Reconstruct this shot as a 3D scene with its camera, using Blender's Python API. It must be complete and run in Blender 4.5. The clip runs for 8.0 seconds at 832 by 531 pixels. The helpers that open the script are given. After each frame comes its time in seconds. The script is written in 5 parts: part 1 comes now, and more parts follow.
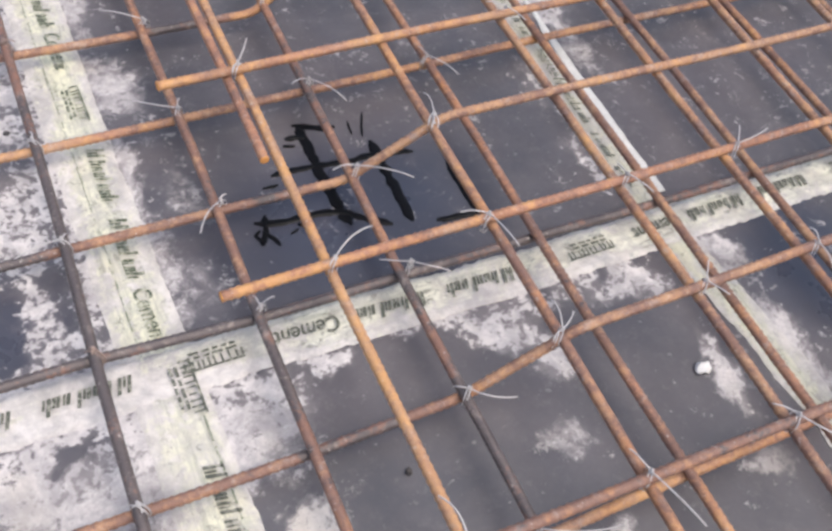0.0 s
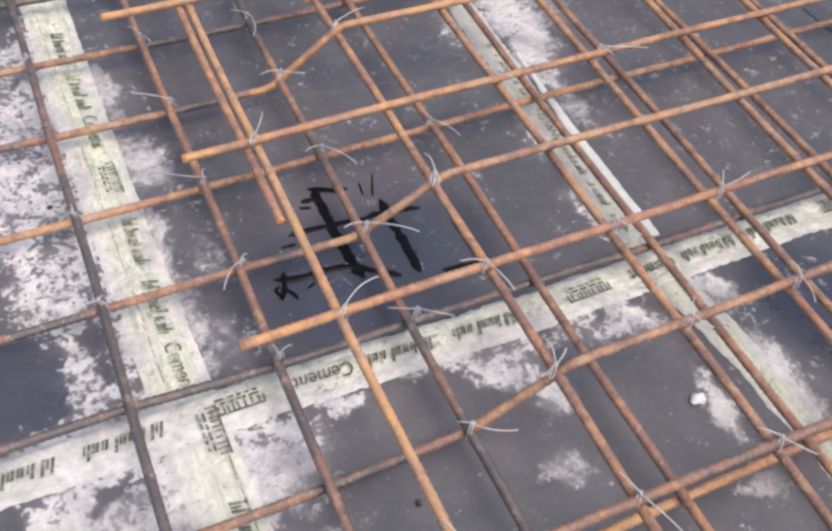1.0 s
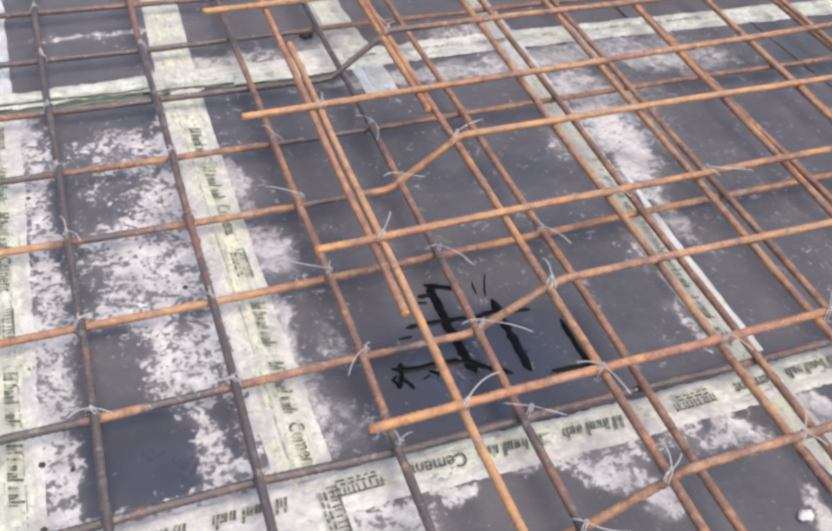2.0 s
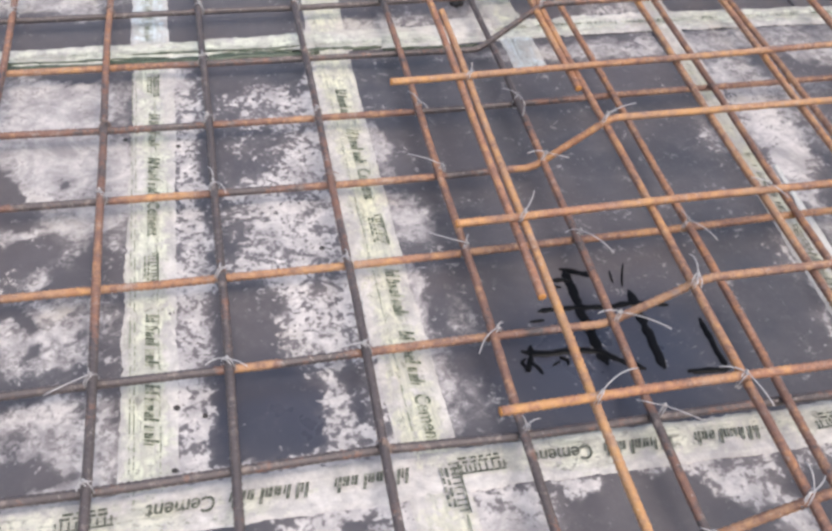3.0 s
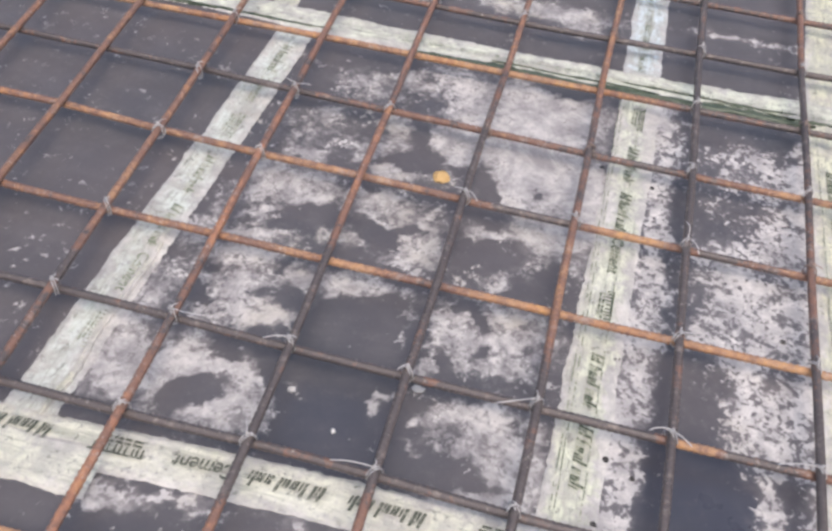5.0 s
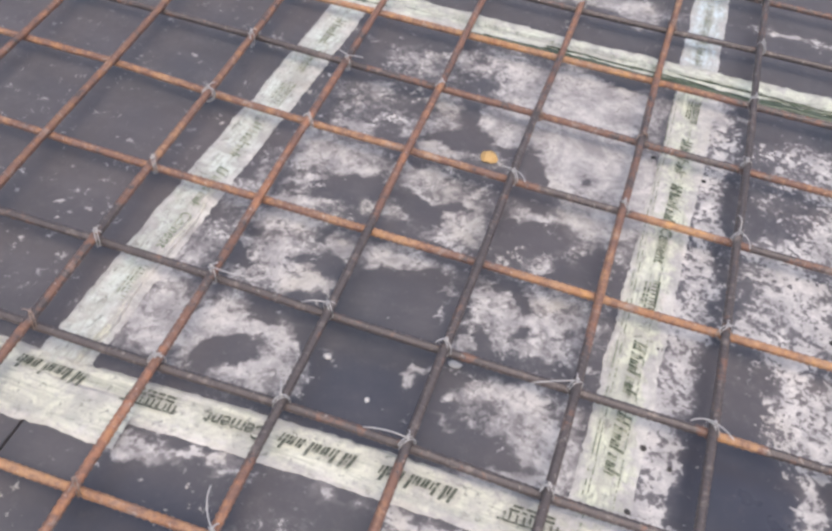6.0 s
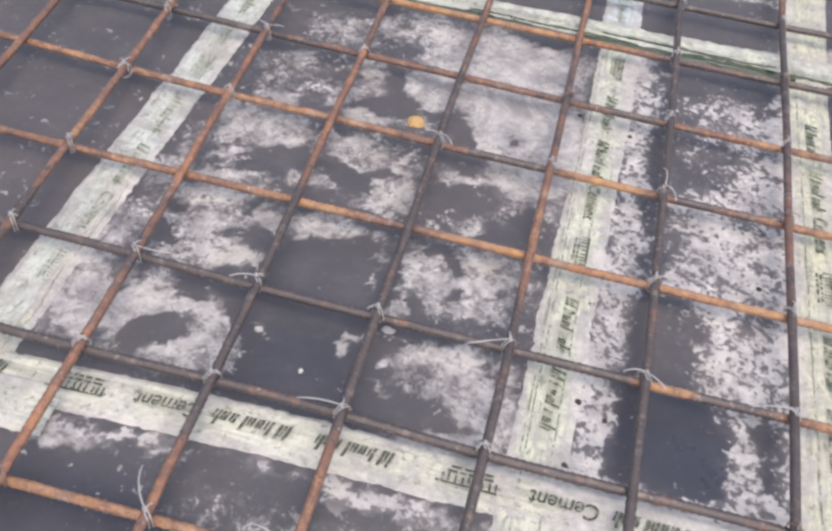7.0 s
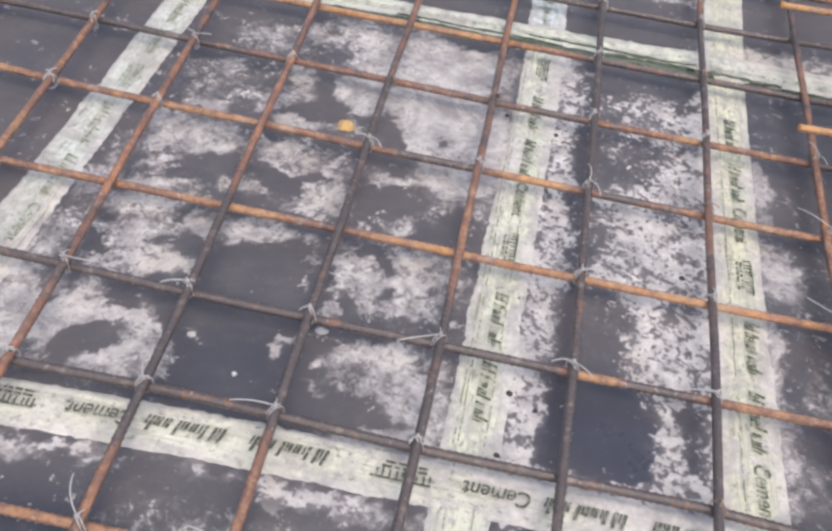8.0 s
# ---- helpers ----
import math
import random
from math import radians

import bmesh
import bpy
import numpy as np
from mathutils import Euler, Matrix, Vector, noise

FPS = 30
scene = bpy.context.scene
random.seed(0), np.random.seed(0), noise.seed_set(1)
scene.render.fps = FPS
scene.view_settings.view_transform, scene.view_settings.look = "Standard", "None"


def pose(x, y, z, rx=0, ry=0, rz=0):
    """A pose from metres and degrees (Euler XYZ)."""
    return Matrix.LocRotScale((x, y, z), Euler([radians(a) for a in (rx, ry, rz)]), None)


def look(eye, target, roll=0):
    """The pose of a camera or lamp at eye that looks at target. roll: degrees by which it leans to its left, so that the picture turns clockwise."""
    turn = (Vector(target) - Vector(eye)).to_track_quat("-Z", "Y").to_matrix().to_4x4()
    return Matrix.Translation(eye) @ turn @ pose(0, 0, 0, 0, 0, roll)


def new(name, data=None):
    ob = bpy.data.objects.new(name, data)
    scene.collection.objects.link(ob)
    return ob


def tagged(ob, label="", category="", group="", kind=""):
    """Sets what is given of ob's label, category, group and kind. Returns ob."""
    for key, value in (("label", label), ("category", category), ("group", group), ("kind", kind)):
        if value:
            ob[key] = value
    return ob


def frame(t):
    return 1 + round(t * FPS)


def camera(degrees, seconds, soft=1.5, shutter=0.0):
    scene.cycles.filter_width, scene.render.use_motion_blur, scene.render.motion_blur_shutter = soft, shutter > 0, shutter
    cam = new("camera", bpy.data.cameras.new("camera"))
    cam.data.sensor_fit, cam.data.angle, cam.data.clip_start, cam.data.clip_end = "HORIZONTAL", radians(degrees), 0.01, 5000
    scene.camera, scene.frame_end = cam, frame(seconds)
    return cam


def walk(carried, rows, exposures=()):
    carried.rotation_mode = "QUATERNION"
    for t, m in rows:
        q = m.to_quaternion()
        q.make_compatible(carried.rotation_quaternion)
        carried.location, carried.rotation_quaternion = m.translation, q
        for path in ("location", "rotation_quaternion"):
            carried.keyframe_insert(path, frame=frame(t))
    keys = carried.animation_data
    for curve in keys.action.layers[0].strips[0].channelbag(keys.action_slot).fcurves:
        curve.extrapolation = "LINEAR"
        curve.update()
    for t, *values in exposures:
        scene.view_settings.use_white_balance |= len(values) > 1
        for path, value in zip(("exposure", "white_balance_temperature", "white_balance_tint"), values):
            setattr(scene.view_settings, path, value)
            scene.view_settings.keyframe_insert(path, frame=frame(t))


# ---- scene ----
cam = camera(49.6, 8.0, soft=3.0)
PATH = [
    (0, (0.133, -0.76, 0.776), (0.862, 0.241, -0.794), 13.3),
    (0.3, (0.143, -0.778, 0.776), (0.836, 0.196, -0.822), 12.6),
    (0.5, (0.148, -0.79, 0.779), (0.812, 0.178, -0.841), 12.1),
    (0.8, (0.145, -0.816, 0.81), (0.82, 0.263, -0.735), 8.3),
    (1, (0.137, -0.826, 0.832), (0.82, 0.31, -0.665), 7.2),
    (1.2, (0.12, -0.829, 0.854), (0.791, 0.371, -0.599), 6.5),
    (2.3, (0.035, -0.832, 0.865), (0.636, 0.52, -0.48), 7.2),
    (2.5, (0.038, -0.827, 0.868), (0.576, 0.525, -0.504), 6.7),
    (2.8, (0.017, -0.812, 0.86), (0.46, 0.548, -0.541), 6.3),
    (3, (0.012, -0.804, 0.854), (0.406, 0.55, -0.565), 6.0),
    (3.3, (-0.006, -0.798, 0.853), (0.337, 0.544, -0.581), 6.1),
    (3.5, (-0.016, -0.791, 0.856), (0.27, 0.56, -0.591), 5.7),
    (3.8, (-0.045, -0.781, 0.858), (0.167, 0.61, -0.61), 6.4),
    (4, (-0.072, -0.769, 0.855), (0.074, 0.572, -0.622), 6.6),
    (4.2, (-0.098, -0.764, 0.863), (-0.064, 0.59, -0.591), 5.4),
    (4.5, (-0.133, -0.759, 0.873), (-0.248, 0.648, -0.544), 4.7),
    (4.8, (-0.166, -0.75, 0.859), (-0.372, 0.632, -0.573), 4.9),
    (5, (-0.181, -0.75, 0.856), (-0.453, 0.601, -0.593), 4.6),
    (5.2, (-0.185, -0.756, 0.859), (-0.525, 0.589, -0.581), 3.5),
    (6.3, (-0.19, -0.767, 0.805), (-0.5, 0.564, -0.655), 7.4),
    (6.5, (-0.187, -0.766, 0.802), (-0.456, 0.557, -0.672), 7.5),
    (6.8, (-0.176, -0.764, 0.804), (-0.397, 0.544, -0.671), 7.2),
    (7, (-0.167, -0.763, 0.807), (-0.381, 0.568, -0.67), 6.9),
    (7.3, (-0.162, -0.765, 0.805), (-0.358, 0.57, -0.666), 7.0),
    (7.5, (-0.156, -0.768, 0.807), (-0.346, 0.574, -0.663), 6.6),
    (8, (-0.14, -0.776, 0.813), (-0.253, 0.592, -0.641), 8.2),
]
walk(cam, [(t, look(eye, target, roll)) for t, eye, target, roll in PATH],
     exposures=[(0.0, 0.61), (1.0, 0.62), (2.5, 0.66), (3.0, 0.55), (3.5, 0.52), (4.5, 0.43), (8.0, 0.42)])

# ---- world, sun, exposure ----
world = bpy.data.worlds.new("sky")
scene.world = world
world.use_nodes = True
wn = world.node_tree
bg = wn.nodes["Background"]
skytex = wn.nodes.new("ShaderNodeTexSky")
skytex.sky_type = "NISHITA"
skytex.sun_disc = False
skytex.sun_elevation = radians(66)
skytex.sun_rotation = radians(150)
skytex.air_density = 1.2
skytex.dust_density = 4.0
wn.links.new(skytex.outputs[0], bg.inputs["Color"])
bg.inputs["Strength"].default_value = 0.15
sun = new("sun", bpy.data.lights.new("sun", "SUN"))
sun.data.energy = 1.2
sun.data.angle = radians(60)
sun.data.color = (1.0, 0.955, 0.875)
# a veiled sun, high behind the camera
sun.matrix_world = look((1.0, -1.75, 4.6), (0, 0, 0))


# ---- node helpers ----
class Nodes:
    def __init__(self, name):
        self.mat = bpy.data.materials.new(name)
        self.mat.use_nodes = True
        self.t = self.mat.node_tree
        self.bsdf = self.t.nodes["Principled BSDF"]
        self.tc = self.t.nodes.new("ShaderNodeTexCoord").outputs["Object"]

    def n(self, kind):
        return self.t.nodes.new(kind)

    def put(self, sock, value):
        if isinstance(value, bpy.types.NodeSocket):
            self.t.links.new(value, sock)
        else:
            sock.default_value = value

    def noise(self, scale, detail=5.0, rough=0.6, distort=0.0, coord=None, stretch=None):
        node = self.n("ShaderNodeTexNoise")
        c = coord or self.tc
        if stretch:
            mp = self.n("ShaderNodeMapping")
            mp.inputs["Scale"].default_value = stretch
            self.put(mp.inputs["Vector"], c)
            c = mp.outputs[0]
        self.put(node.inputs["Vector"], c)
        node.inputs["Scale"].default_value = scale
        node.inputs["Detail"].default_value = detail
        node.inputs["Roughness"].default_value = rough
        node.inputs["Distortion"].default_value = distort
        return node.outputs["Fac"]

    def math(self, op, a, b=0.0, c=0.0):
        node = self.n("ShaderNodeMath")
        node.operation = op
        for s, v in zip(node.inputs, (a, b, c)):
            self.put(s, v)
        return node.outputs[0]

    def step(self, v, lo, hi, to0=0.0, to1=1.0):
        node = self.n("ShaderNodeMapRange")
        node.interpolation_type = "SMOOTHSTEP"
        for s, x in zip(node.inputs, (v, lo, hi, to0, to1)):
            self.put(s, x)
        return node.outputs[0]

    def mix(self, f, a, b):
        node = self.n("ShaderNodeMix")
        node.data_type = "RGBA"
        self.put(node.inputs[0], f)
        self.put(node.inputs[6], (*a, 1) if isinstance(a, tuple) else a)
        self.put(node.inputs[7], (*b, 1) if isinstance(b, tuple) else b)
        return node.outputs[2]

    def attr(self, name):
        node = self.n("ShaderNodeAttribute")
        node.attribute_name = name
        return node.outputs["Fac"]

    def random(self):
        return self.n("ShaderNodeObjectInfo").outputs["Random"]

    def done(self, color, rough=0.6, metal=0.0, height=None, strength=0.4, dist=0.001, spec=0.5):
        self.put(self.bsdf.inputs["Base Color"], (*color, 1) if isinstance(color, tuple) else color)
        self.put(self.bsdf.inputs["Roughness"], rough)
        self.put(self.bsdf.inputs["Metallic"], metal)
        self.put(self.bsdf.inputs["Specular IOR Level"], spec)
        if height is not None:
            b = self.n("ShaderNodeBump")
            b.inputs["Strength"].default_value = strength
            b.inputs["Distance"].default_value = dist
            self.put(b.inputs["Height"], height)
            self.put(self.bsdf.inputs["Normal"], b.outputs[0])
        return self.mat


# ---- materials ----
def wash_mask(m, bias=0.0):
    """Where dried cement wash covers a surface: thick, and as a thin film. It is crisp and speckled, or soft and cloudy."""
    d = m.math("ADD", m.attr("stain"), bias)
    crisp = m.attr("crisp")
    cloud = m.noise(20, 7, 0.62, 0.6)
    streak = m.noise(44, 7, 0.68, 0.7)
    fine = m.noise(66, 5, 0.62, 0.5)
    speck = m.noise(150, 3, 0.55, 0.2)
    v = m.math("ADD", d, m.math("MULTIPLY", m.math("SUBTRACT", cloud, 0.5), 1.3))
    flow = m.noise(26, 4, 0.5, 1.6)
    eddy = m.noise(62, 4, 0.5, 1.3)
    soft = m.math("ADD", d, m.math("MULTIPLY", m.math("SUBTRACT", flow, 0.5), 1.5))
    soft = m.math("ADD", soft, m.math("MULTIPLY", m.math("SUBTRACT", eddy, 0.5), 1.0))
    soft = m.math("ADD", soft, m.math("MULTIPLY", m.math("SUBTRACT", streak, 0.5), 1.2))
    lace = m.noise(105, 5, 0.6, 1.3)
    soft = m.math("ADD", soft, m.math("MULTIPLY", m.math("SUBTRACT", lace, 0.5), 1.7))
    hard = m.math("ADD", v, m.math("MULTIPLY", m.math("SUBTRACT", fine, 0.5), 1.8))
    hard = m.math("ADD", hard, m.math("MULTIPLY", m.math("SUBTRACT", speck, 0.5), 1.35))
    thick = m.math("ADD", m.math("MULTIPLY", m.step(hard, 0.40, 0.72), crisp),
                   m.math("MULTIPLY", m.step(soft, 0.36, 0.62, 0.0, 0.84), m.math("SUBTRACT", 1.0, crisp)))
    veins = []
    for scale, width in ((24, 0.026), (58, 0.034)):
        ridge = m.math("ABSOLUTE", m.math("SUBTRACT", m.noise(scale, 4, 0.55, 1.5), 0.5))
        veins.append(m.step(ridge, 0.0, width, 1.0, 0.0))
    wisp = m.math("MAXIMUM", veins[0], m.math("MULTIPLY", veins[1], 0.8))
    wisp = m.math("MULTIPLY", wisp, m.math("MULTIPLY", m.step(soft, 0.02, 0.5, 0.0, 0.9), m.step(d, 0.10, 0.3)))
    haze = m.math("ADD", soft, m.math("MULTIPLY", m.math("SUBTRACT", fine, 0.5), 1.1))
    haze = m.math("MULTIPLY", m.step(haze, 0.02, 0.46), m.step(d, 0.10, 0.34, 0.0, 0.42))
    thick = m.math("MAXIMUM", thick, m.math("MULTIPLY", m.math("MAXIMUM", wisp, haze), m.math("SUBTRACT", 1.0, crisp)))
    return thick, m.step(v, 0.10, 0.6), fine, speck


def wash_color(m):
    c = m.mix(m.step(m.noise(17, 7, 0.72, 0.5), 0.32, 0.66), (0.27, 0.25, 0.255), (0.66, 0.615, 0.59))
    c = m.mix(m.step(m.noise(75, 5, 0.68), 0.42, 0.66, 0, 0.5), c, (0.27, 0.25, 0.26))
    c = m.mix(m.step(m.noise(40, 5, 0.6), 0.58, 0.72, 0, 0.5), c, (0.71, 0.665, 0.63))
    c = m.mix(m.step(m.noise(5, 4, 0.6, 0.6), 0.52, 0.68, 0, 0.45), c, m.mix(m.noise(60, 4, 0.6), (0.37, 0.32, 0.255), (0.66, 0.59, 0.47)))
    return m.mix(m.math("MULTIPLY", m.attr("crisp"), 0.12), c, (0.74, 0.695, 0.675))


def panel_material():
    m = Nodes("film_faced_plywood_with_cement_wash")
    thick, film, fine, speck = wash_mask(m)
    wet = m.attr("wet")
    big = m.noise(3.2, 4, 0.55)
    dirt = m.noise(14, 6, 0.7)
    base = m.mix(m.step(big, 0.35, 0.65), (0.047, 0.051, 0.064), (0.082, 0.073, 0.080))
    base = m.mix(m.step(dirt, 0.38, 0.72, 0, 0.5), base, (0.128, 0.115, 0.122))
    base = m.mix(m.step(m.noise(55, 6, 0.7), 0.52, 0.74, 0, 0.45), base, (0.17, 0.155, 0.155))
    # paler board tone: sky sheen at a low angle, put into the colour
    base = m.mix(m.attr("sheen_or_worn"), base, m.mix(dirt, (0.094, 0.080, 0.081), (0.158, 0.136, 0.135)))
    base = m.mix(m.math("MULTIPLY", wet, 0.8), base, (0.028, 0.034, 0.055))
    base = m.mix(m.step(speck, 0.72, 0.8, 0, 0.35), base, (0.25, 0.24, 0.24))
    base = m.mix(m.math("MULTIPLY", film, 0.36), base, (0.25, 0.218, 0.218))
    col = m.mix(m.math("MULTIPLY", thick, 0.95), base, wash_color(m))
    rough = m.math("ADD", m.math("MULTIPLY", thick, 0.35), m.step(m.noise(8, 4, 0.6), 0.3, 0.7, 0.36, 0.5))
    rough = m.math("SUBTRACT", rough, m.math("MULTIPLY", wet, 0.14))
    h = m.math("ADD", m.math("MULTIPLY", thick, 0.8), m.math("MULTIPLY", fine, 0.3))
    return m.done(col, rough, 0, h, 0.35, 0.0008)


def rebar_material():
    m = Nodes("rusted_ribbed_steel")
    rust = m.attr("rust")
    patch = m.noise(15, 5, 0.6)
    mid = m.noise(60, 5, 0.65)
    grain = m.noise(240, 4, 0.7)
    v = m.math("ADD", rust, m.math("MULTIPLY", m.math("SUBTRACT", patch, 0.5), 0.9))
    v = m.math("ADD", v, m.math("MULTIPLY", m.math("SUBTRACT", mid, 0.5), 0.9))
    v = m.math("ADD", v, m.math("MULTIPLY", m.math("SUBTRACT", grain, 0.5), 0.28))
    scale = m.mix(mid, (0.066, 0.055, 0.056), (0.165, 0.132, 0.125))
    brown = m.mix(grain, (0.15, 0.075, 0.056), (0.25, 0.14, 0.105))
    orange = m.mix(m.step(m.noise(110, 4, 0.6), 0.32, 0.68), (0.30, 0.132, 0.066), (0.43, 0.215, 0.11))
    tan = m.mix(m.noise(85, 4, 0.65), (0.30, 0.17, 0.10), (0.50, 0.33, 0.21))
    orange = m.mix(m.step(m.math("ADD", m.noise(9, 4, 0.6), m.math("MULTIPLY", m.random(), 0.22)), 0.48, 0.74, 0, 0.6), orange, tan)
    redder = m.math("ADD", m.noise(7, 4, 0.6), m.math("SUBTRACT", 0.16, m.math("MULTIPLY", m.random(), 0.32)))
    orange = m.mix(m.step(redder, 0.46, 0.66, 0, 0.65), orange, m.mix(mid, (0.27, 0.115, 0.075), (0.41, 0.20, 0.135)))
    orange = m.mix(m.step(m.noise(34, 6, 0.7, 0.4), 0.52, 0.70, 0, 0.4), orange, (0.20, 0.095, 0.068))
    col = m.mix(m.step(v, 0.26, 0.46), scale, brown)
    col = m.mix(m.step(v, 0.52, 0.86), col, orange)
    col = m.mix(m.step(v, 0.80, 1.15, 0, 0.8), col, m.mix(grain, (0.46, 0.21, 0.07), (0.62, 0.36, 0.15)))
    col = m.mix(m.step(m.noise(48, 5, 0.7), 0.54, 0.72, 0, 0.6), col, (0.36, 0.29, 0.255))
    col = m.mix(m.step(m.noise(170, 4, 0.7), 0.60, 0.72, 0, 0.6), col, (0.52, 0.46, 0.42))
    return m.done(col, m.step(v, 0.2, 0.7, 0.5, 0.68), m.step(v, 0.2, 0.5, 0.3, 0.0), grain, 0.6, 0.0008)


def tape_material(name, tint, pale, grime, along):
    m = Nodes(name)
    thick, film, fine, speck = wash_mask(m, 0.17)
    run = (0.16, 1.0, 1.0) if along == "x" else (1.0, 0.16, 1.0)
    weave = m.noise(420, 2, 0.5)
    blot = m.noise(26, 6, 0.65, 0.5)
    lines = m.noise(190, 4, 0.6, 0.3, stretch=run)
    smear = m.noise(80, 6, 0.7, 0.4, stretch=tuple(0.45 if q < 1 else 1.0 for q in run))
    col = m.mix(m.noise(7, 4, 0.6), tint, pale)
    col = m.mix(m.step(lines, 0.48, 0.64, 0, 0.6), col, (0.37, 0.375, 0.30))
    band = m.noise(150, 3, 0.6, 0.2, stretch=tuple(0.06 if q < 1 else 1.0 for q in run))
    col = m.mix(m.step(band, 0.56, 0.66, 0, 0.5), col, (0.24, 0.25, 0.18))
    col = m.mix(m.step(blot, 0.42, 0.64, 0, grime), col, (0.38, 0.365, 0.33))
    col = m.mix(m.step(m.noise(120, 4, 0.7, 0.6), 0.55, 0.70, 0, grime), col, (0.15, 0.148, 0.13))
    col = m.mix(m.step(smear, 0.56, 0.68, 0, grime), col, (0.17, 0.17, 0.145))
    col = m.mix(m.math("MULTIPLY", film, 0.25), col, (0.42, 0.39, 0.385))
    col = m.mix(m.step(m.noise(34, 6, 0.7, 0.8), 0.46, 0.7, 0, 0.6), col, (0.36, 0.33, 0.295))
    col = m.mix(m.math("MULTIPLY", thick, 0.8), col, wash_color(m))
    return m.done(col, m.step(thick, 0, 1, 0.5, 0.85), 0, m.math("ADD", m.math("ADD", weave, blot), lines), 0.5, 0.0012)


def print_material(name, ink, sheen_or_worn, wear):
    m = Nodes(name)
    f = m.noise(150, 5, 0.7)
    return m.done(m.mix(m.step(f, wear, wear + 0.16), ink, sheen_or_worn), 0.6)


def plain_material(name, a, b, scale, rough, metal=0.0, strength=0.3, dist=0.0006):
    m = Nodes(name)
    f = m.noise(scale, 5, 0.65)
    return m.done(m.mix(f, a, b), rough, metal, f, strength, dist)


PANEL = panel_material()
REBAR = rebar_material()
TAPE = tape_material("cream_woven_plastic_tape", (0.57, 0.555, 0.44), (0.74, 0.72, 0.625), 0.9, "x")
TAPE_LONG = tape_material("cream_woven_plastic_tape_lengthwise", (0.58, 0.565, 0.40), (0.72, 0.70, 0.555), 0.8, "y")
TAPE_PALE = tape_material("pale_woven_plastic_tape", (0.60, 0.61, 0.46), (0.76, 0.77, 0.69), 0.8, "x")
TAPE_GREEN = tape_material("greenish_woven_plastic_tape", (0.55, 0.56, 0.42), (0.73, 0.73, 0.61), 0.8, "y")
TAPE_COOL = tape_material("pale_cool_woven_plastic_tape", (0.47, 0.50, 0.45), (0.69, 0.715, 0.67), 0.95, "y")
TAPE_DIRTY = tape_material("dirty_olive_woven_plastic_tape", (0.40, 0.385, 0.27), (0.58, 0.56, 0.43), 1.0, "y")
TAPE_BLUE = tape_material("pale_blue_woven_plastic_tape", (0.48, 0.57, 0.62), (0.70, 0.75, 0.76), 0.8, "y")
PRINT = print_material("dark_olive_print", (0.085, 0.09, 0.07), (0.40, 0.39, 0.33), 0.49)
PRINT_GREEN = print_material("dark_green_smeared_print", (0.085, 0.10, 0.065), (0.40, 0.40, 0.31), 0.45)
PRINT_FAINT = print_material("worn_green_print", (0.20, 0.22, 0.16), (0.46, 0.45, 0.38), 0.44)
FOLD = plain_material("dark_green_crumpled_plastic", (0.012, 0.018, 0.012), (0.12, 0.15, 0.10), 90, 0.4)
TAR = Nodes("wet_black_bitumen").done((0.004, 0.004, 0.005), 0.4, spec=0.12)
WIRE = plain_material("galvanised_binding_wire", (0.36, 0.335, 0.33), (0.58, 0.555, 0.55), 300, 0.5, 0.2)
WIRE_RUST = plain_material("rusty_binding_wire", (0.20, 0.12, 0.09), (0.42, 0.33, 0.29), 200, 0.6, 0.2)
STRIP = plain_material("chalky_white_strip", (0.40, 0.39, 0.365), (0.74, 0.73, 0.70), 42, 0.8, 0, 0.15)
CHIP = plain_material("yellow_orange_chip", (0.50, 0.29, 0.10), (0.64, 0.43, 0.20), 120, 0.6)
STONE = plain_material("cement_lump", (0.38, 0.36, 0.35), (0.56, 0.53, 0.51), 110, 0.9, 0, 0.6, 0.002)
CRUMB = plain_material("white_cement_crumb", (0.56, 0.54, 0.53), (0.72, 0.70, 0.68), 110, 0.9, 0, 0.6, 0.002)
NAIL = plain_material("dark_nail_head", (0.02, 0.018, 0.018), (0.06, 0.05, 0.045), 200, 0.6)
BED = plain_material("dark_timber_bearer_deck", (0.035, 0.03, 0.027), (0.07, 0.06, 0.05), 30, 0.8)
EARTH = plain_material("dry_earth", (0.20, 0.16, 0.12), (0.34, 0.28, 0.22), 3, 0.95, 0, 0.5, 0.02)
CUT = plain_material("fresh_orange_rust", (0.50, 0.20, 0.05), (0.66, 0.32, 0.10), 300, 0.85)
CONCRETE = plain_material("grey_concrete", (0.28, 0.27, 0.26), (0.42, 0.41, 0.39), 60, 0.9)


# ---- mesh helpers ----
def mesh_object(name, verts, faces, mat, parent=None, label="", smooth=True):
    me = bpy.data.meshes.new(name)
    me.from_pydata([tuple(v) for v in verts], [], faces)
    me.polygons.foreach_set("use_smooth", [smooth] * len(me.polygons))
    me.materials.append(mat)
    me.update()
    ob = new(name, me)
    if parent:
        ob.parent = parent
    if label:
        ob["label"] = label
    return ob


def point_attr(ob, name, values):
    a = ob.data.attributes.new(name, "FLOAT", "POINT")
    a.data.foreach_set("value", np.asarray(values, dtype=np.float32))


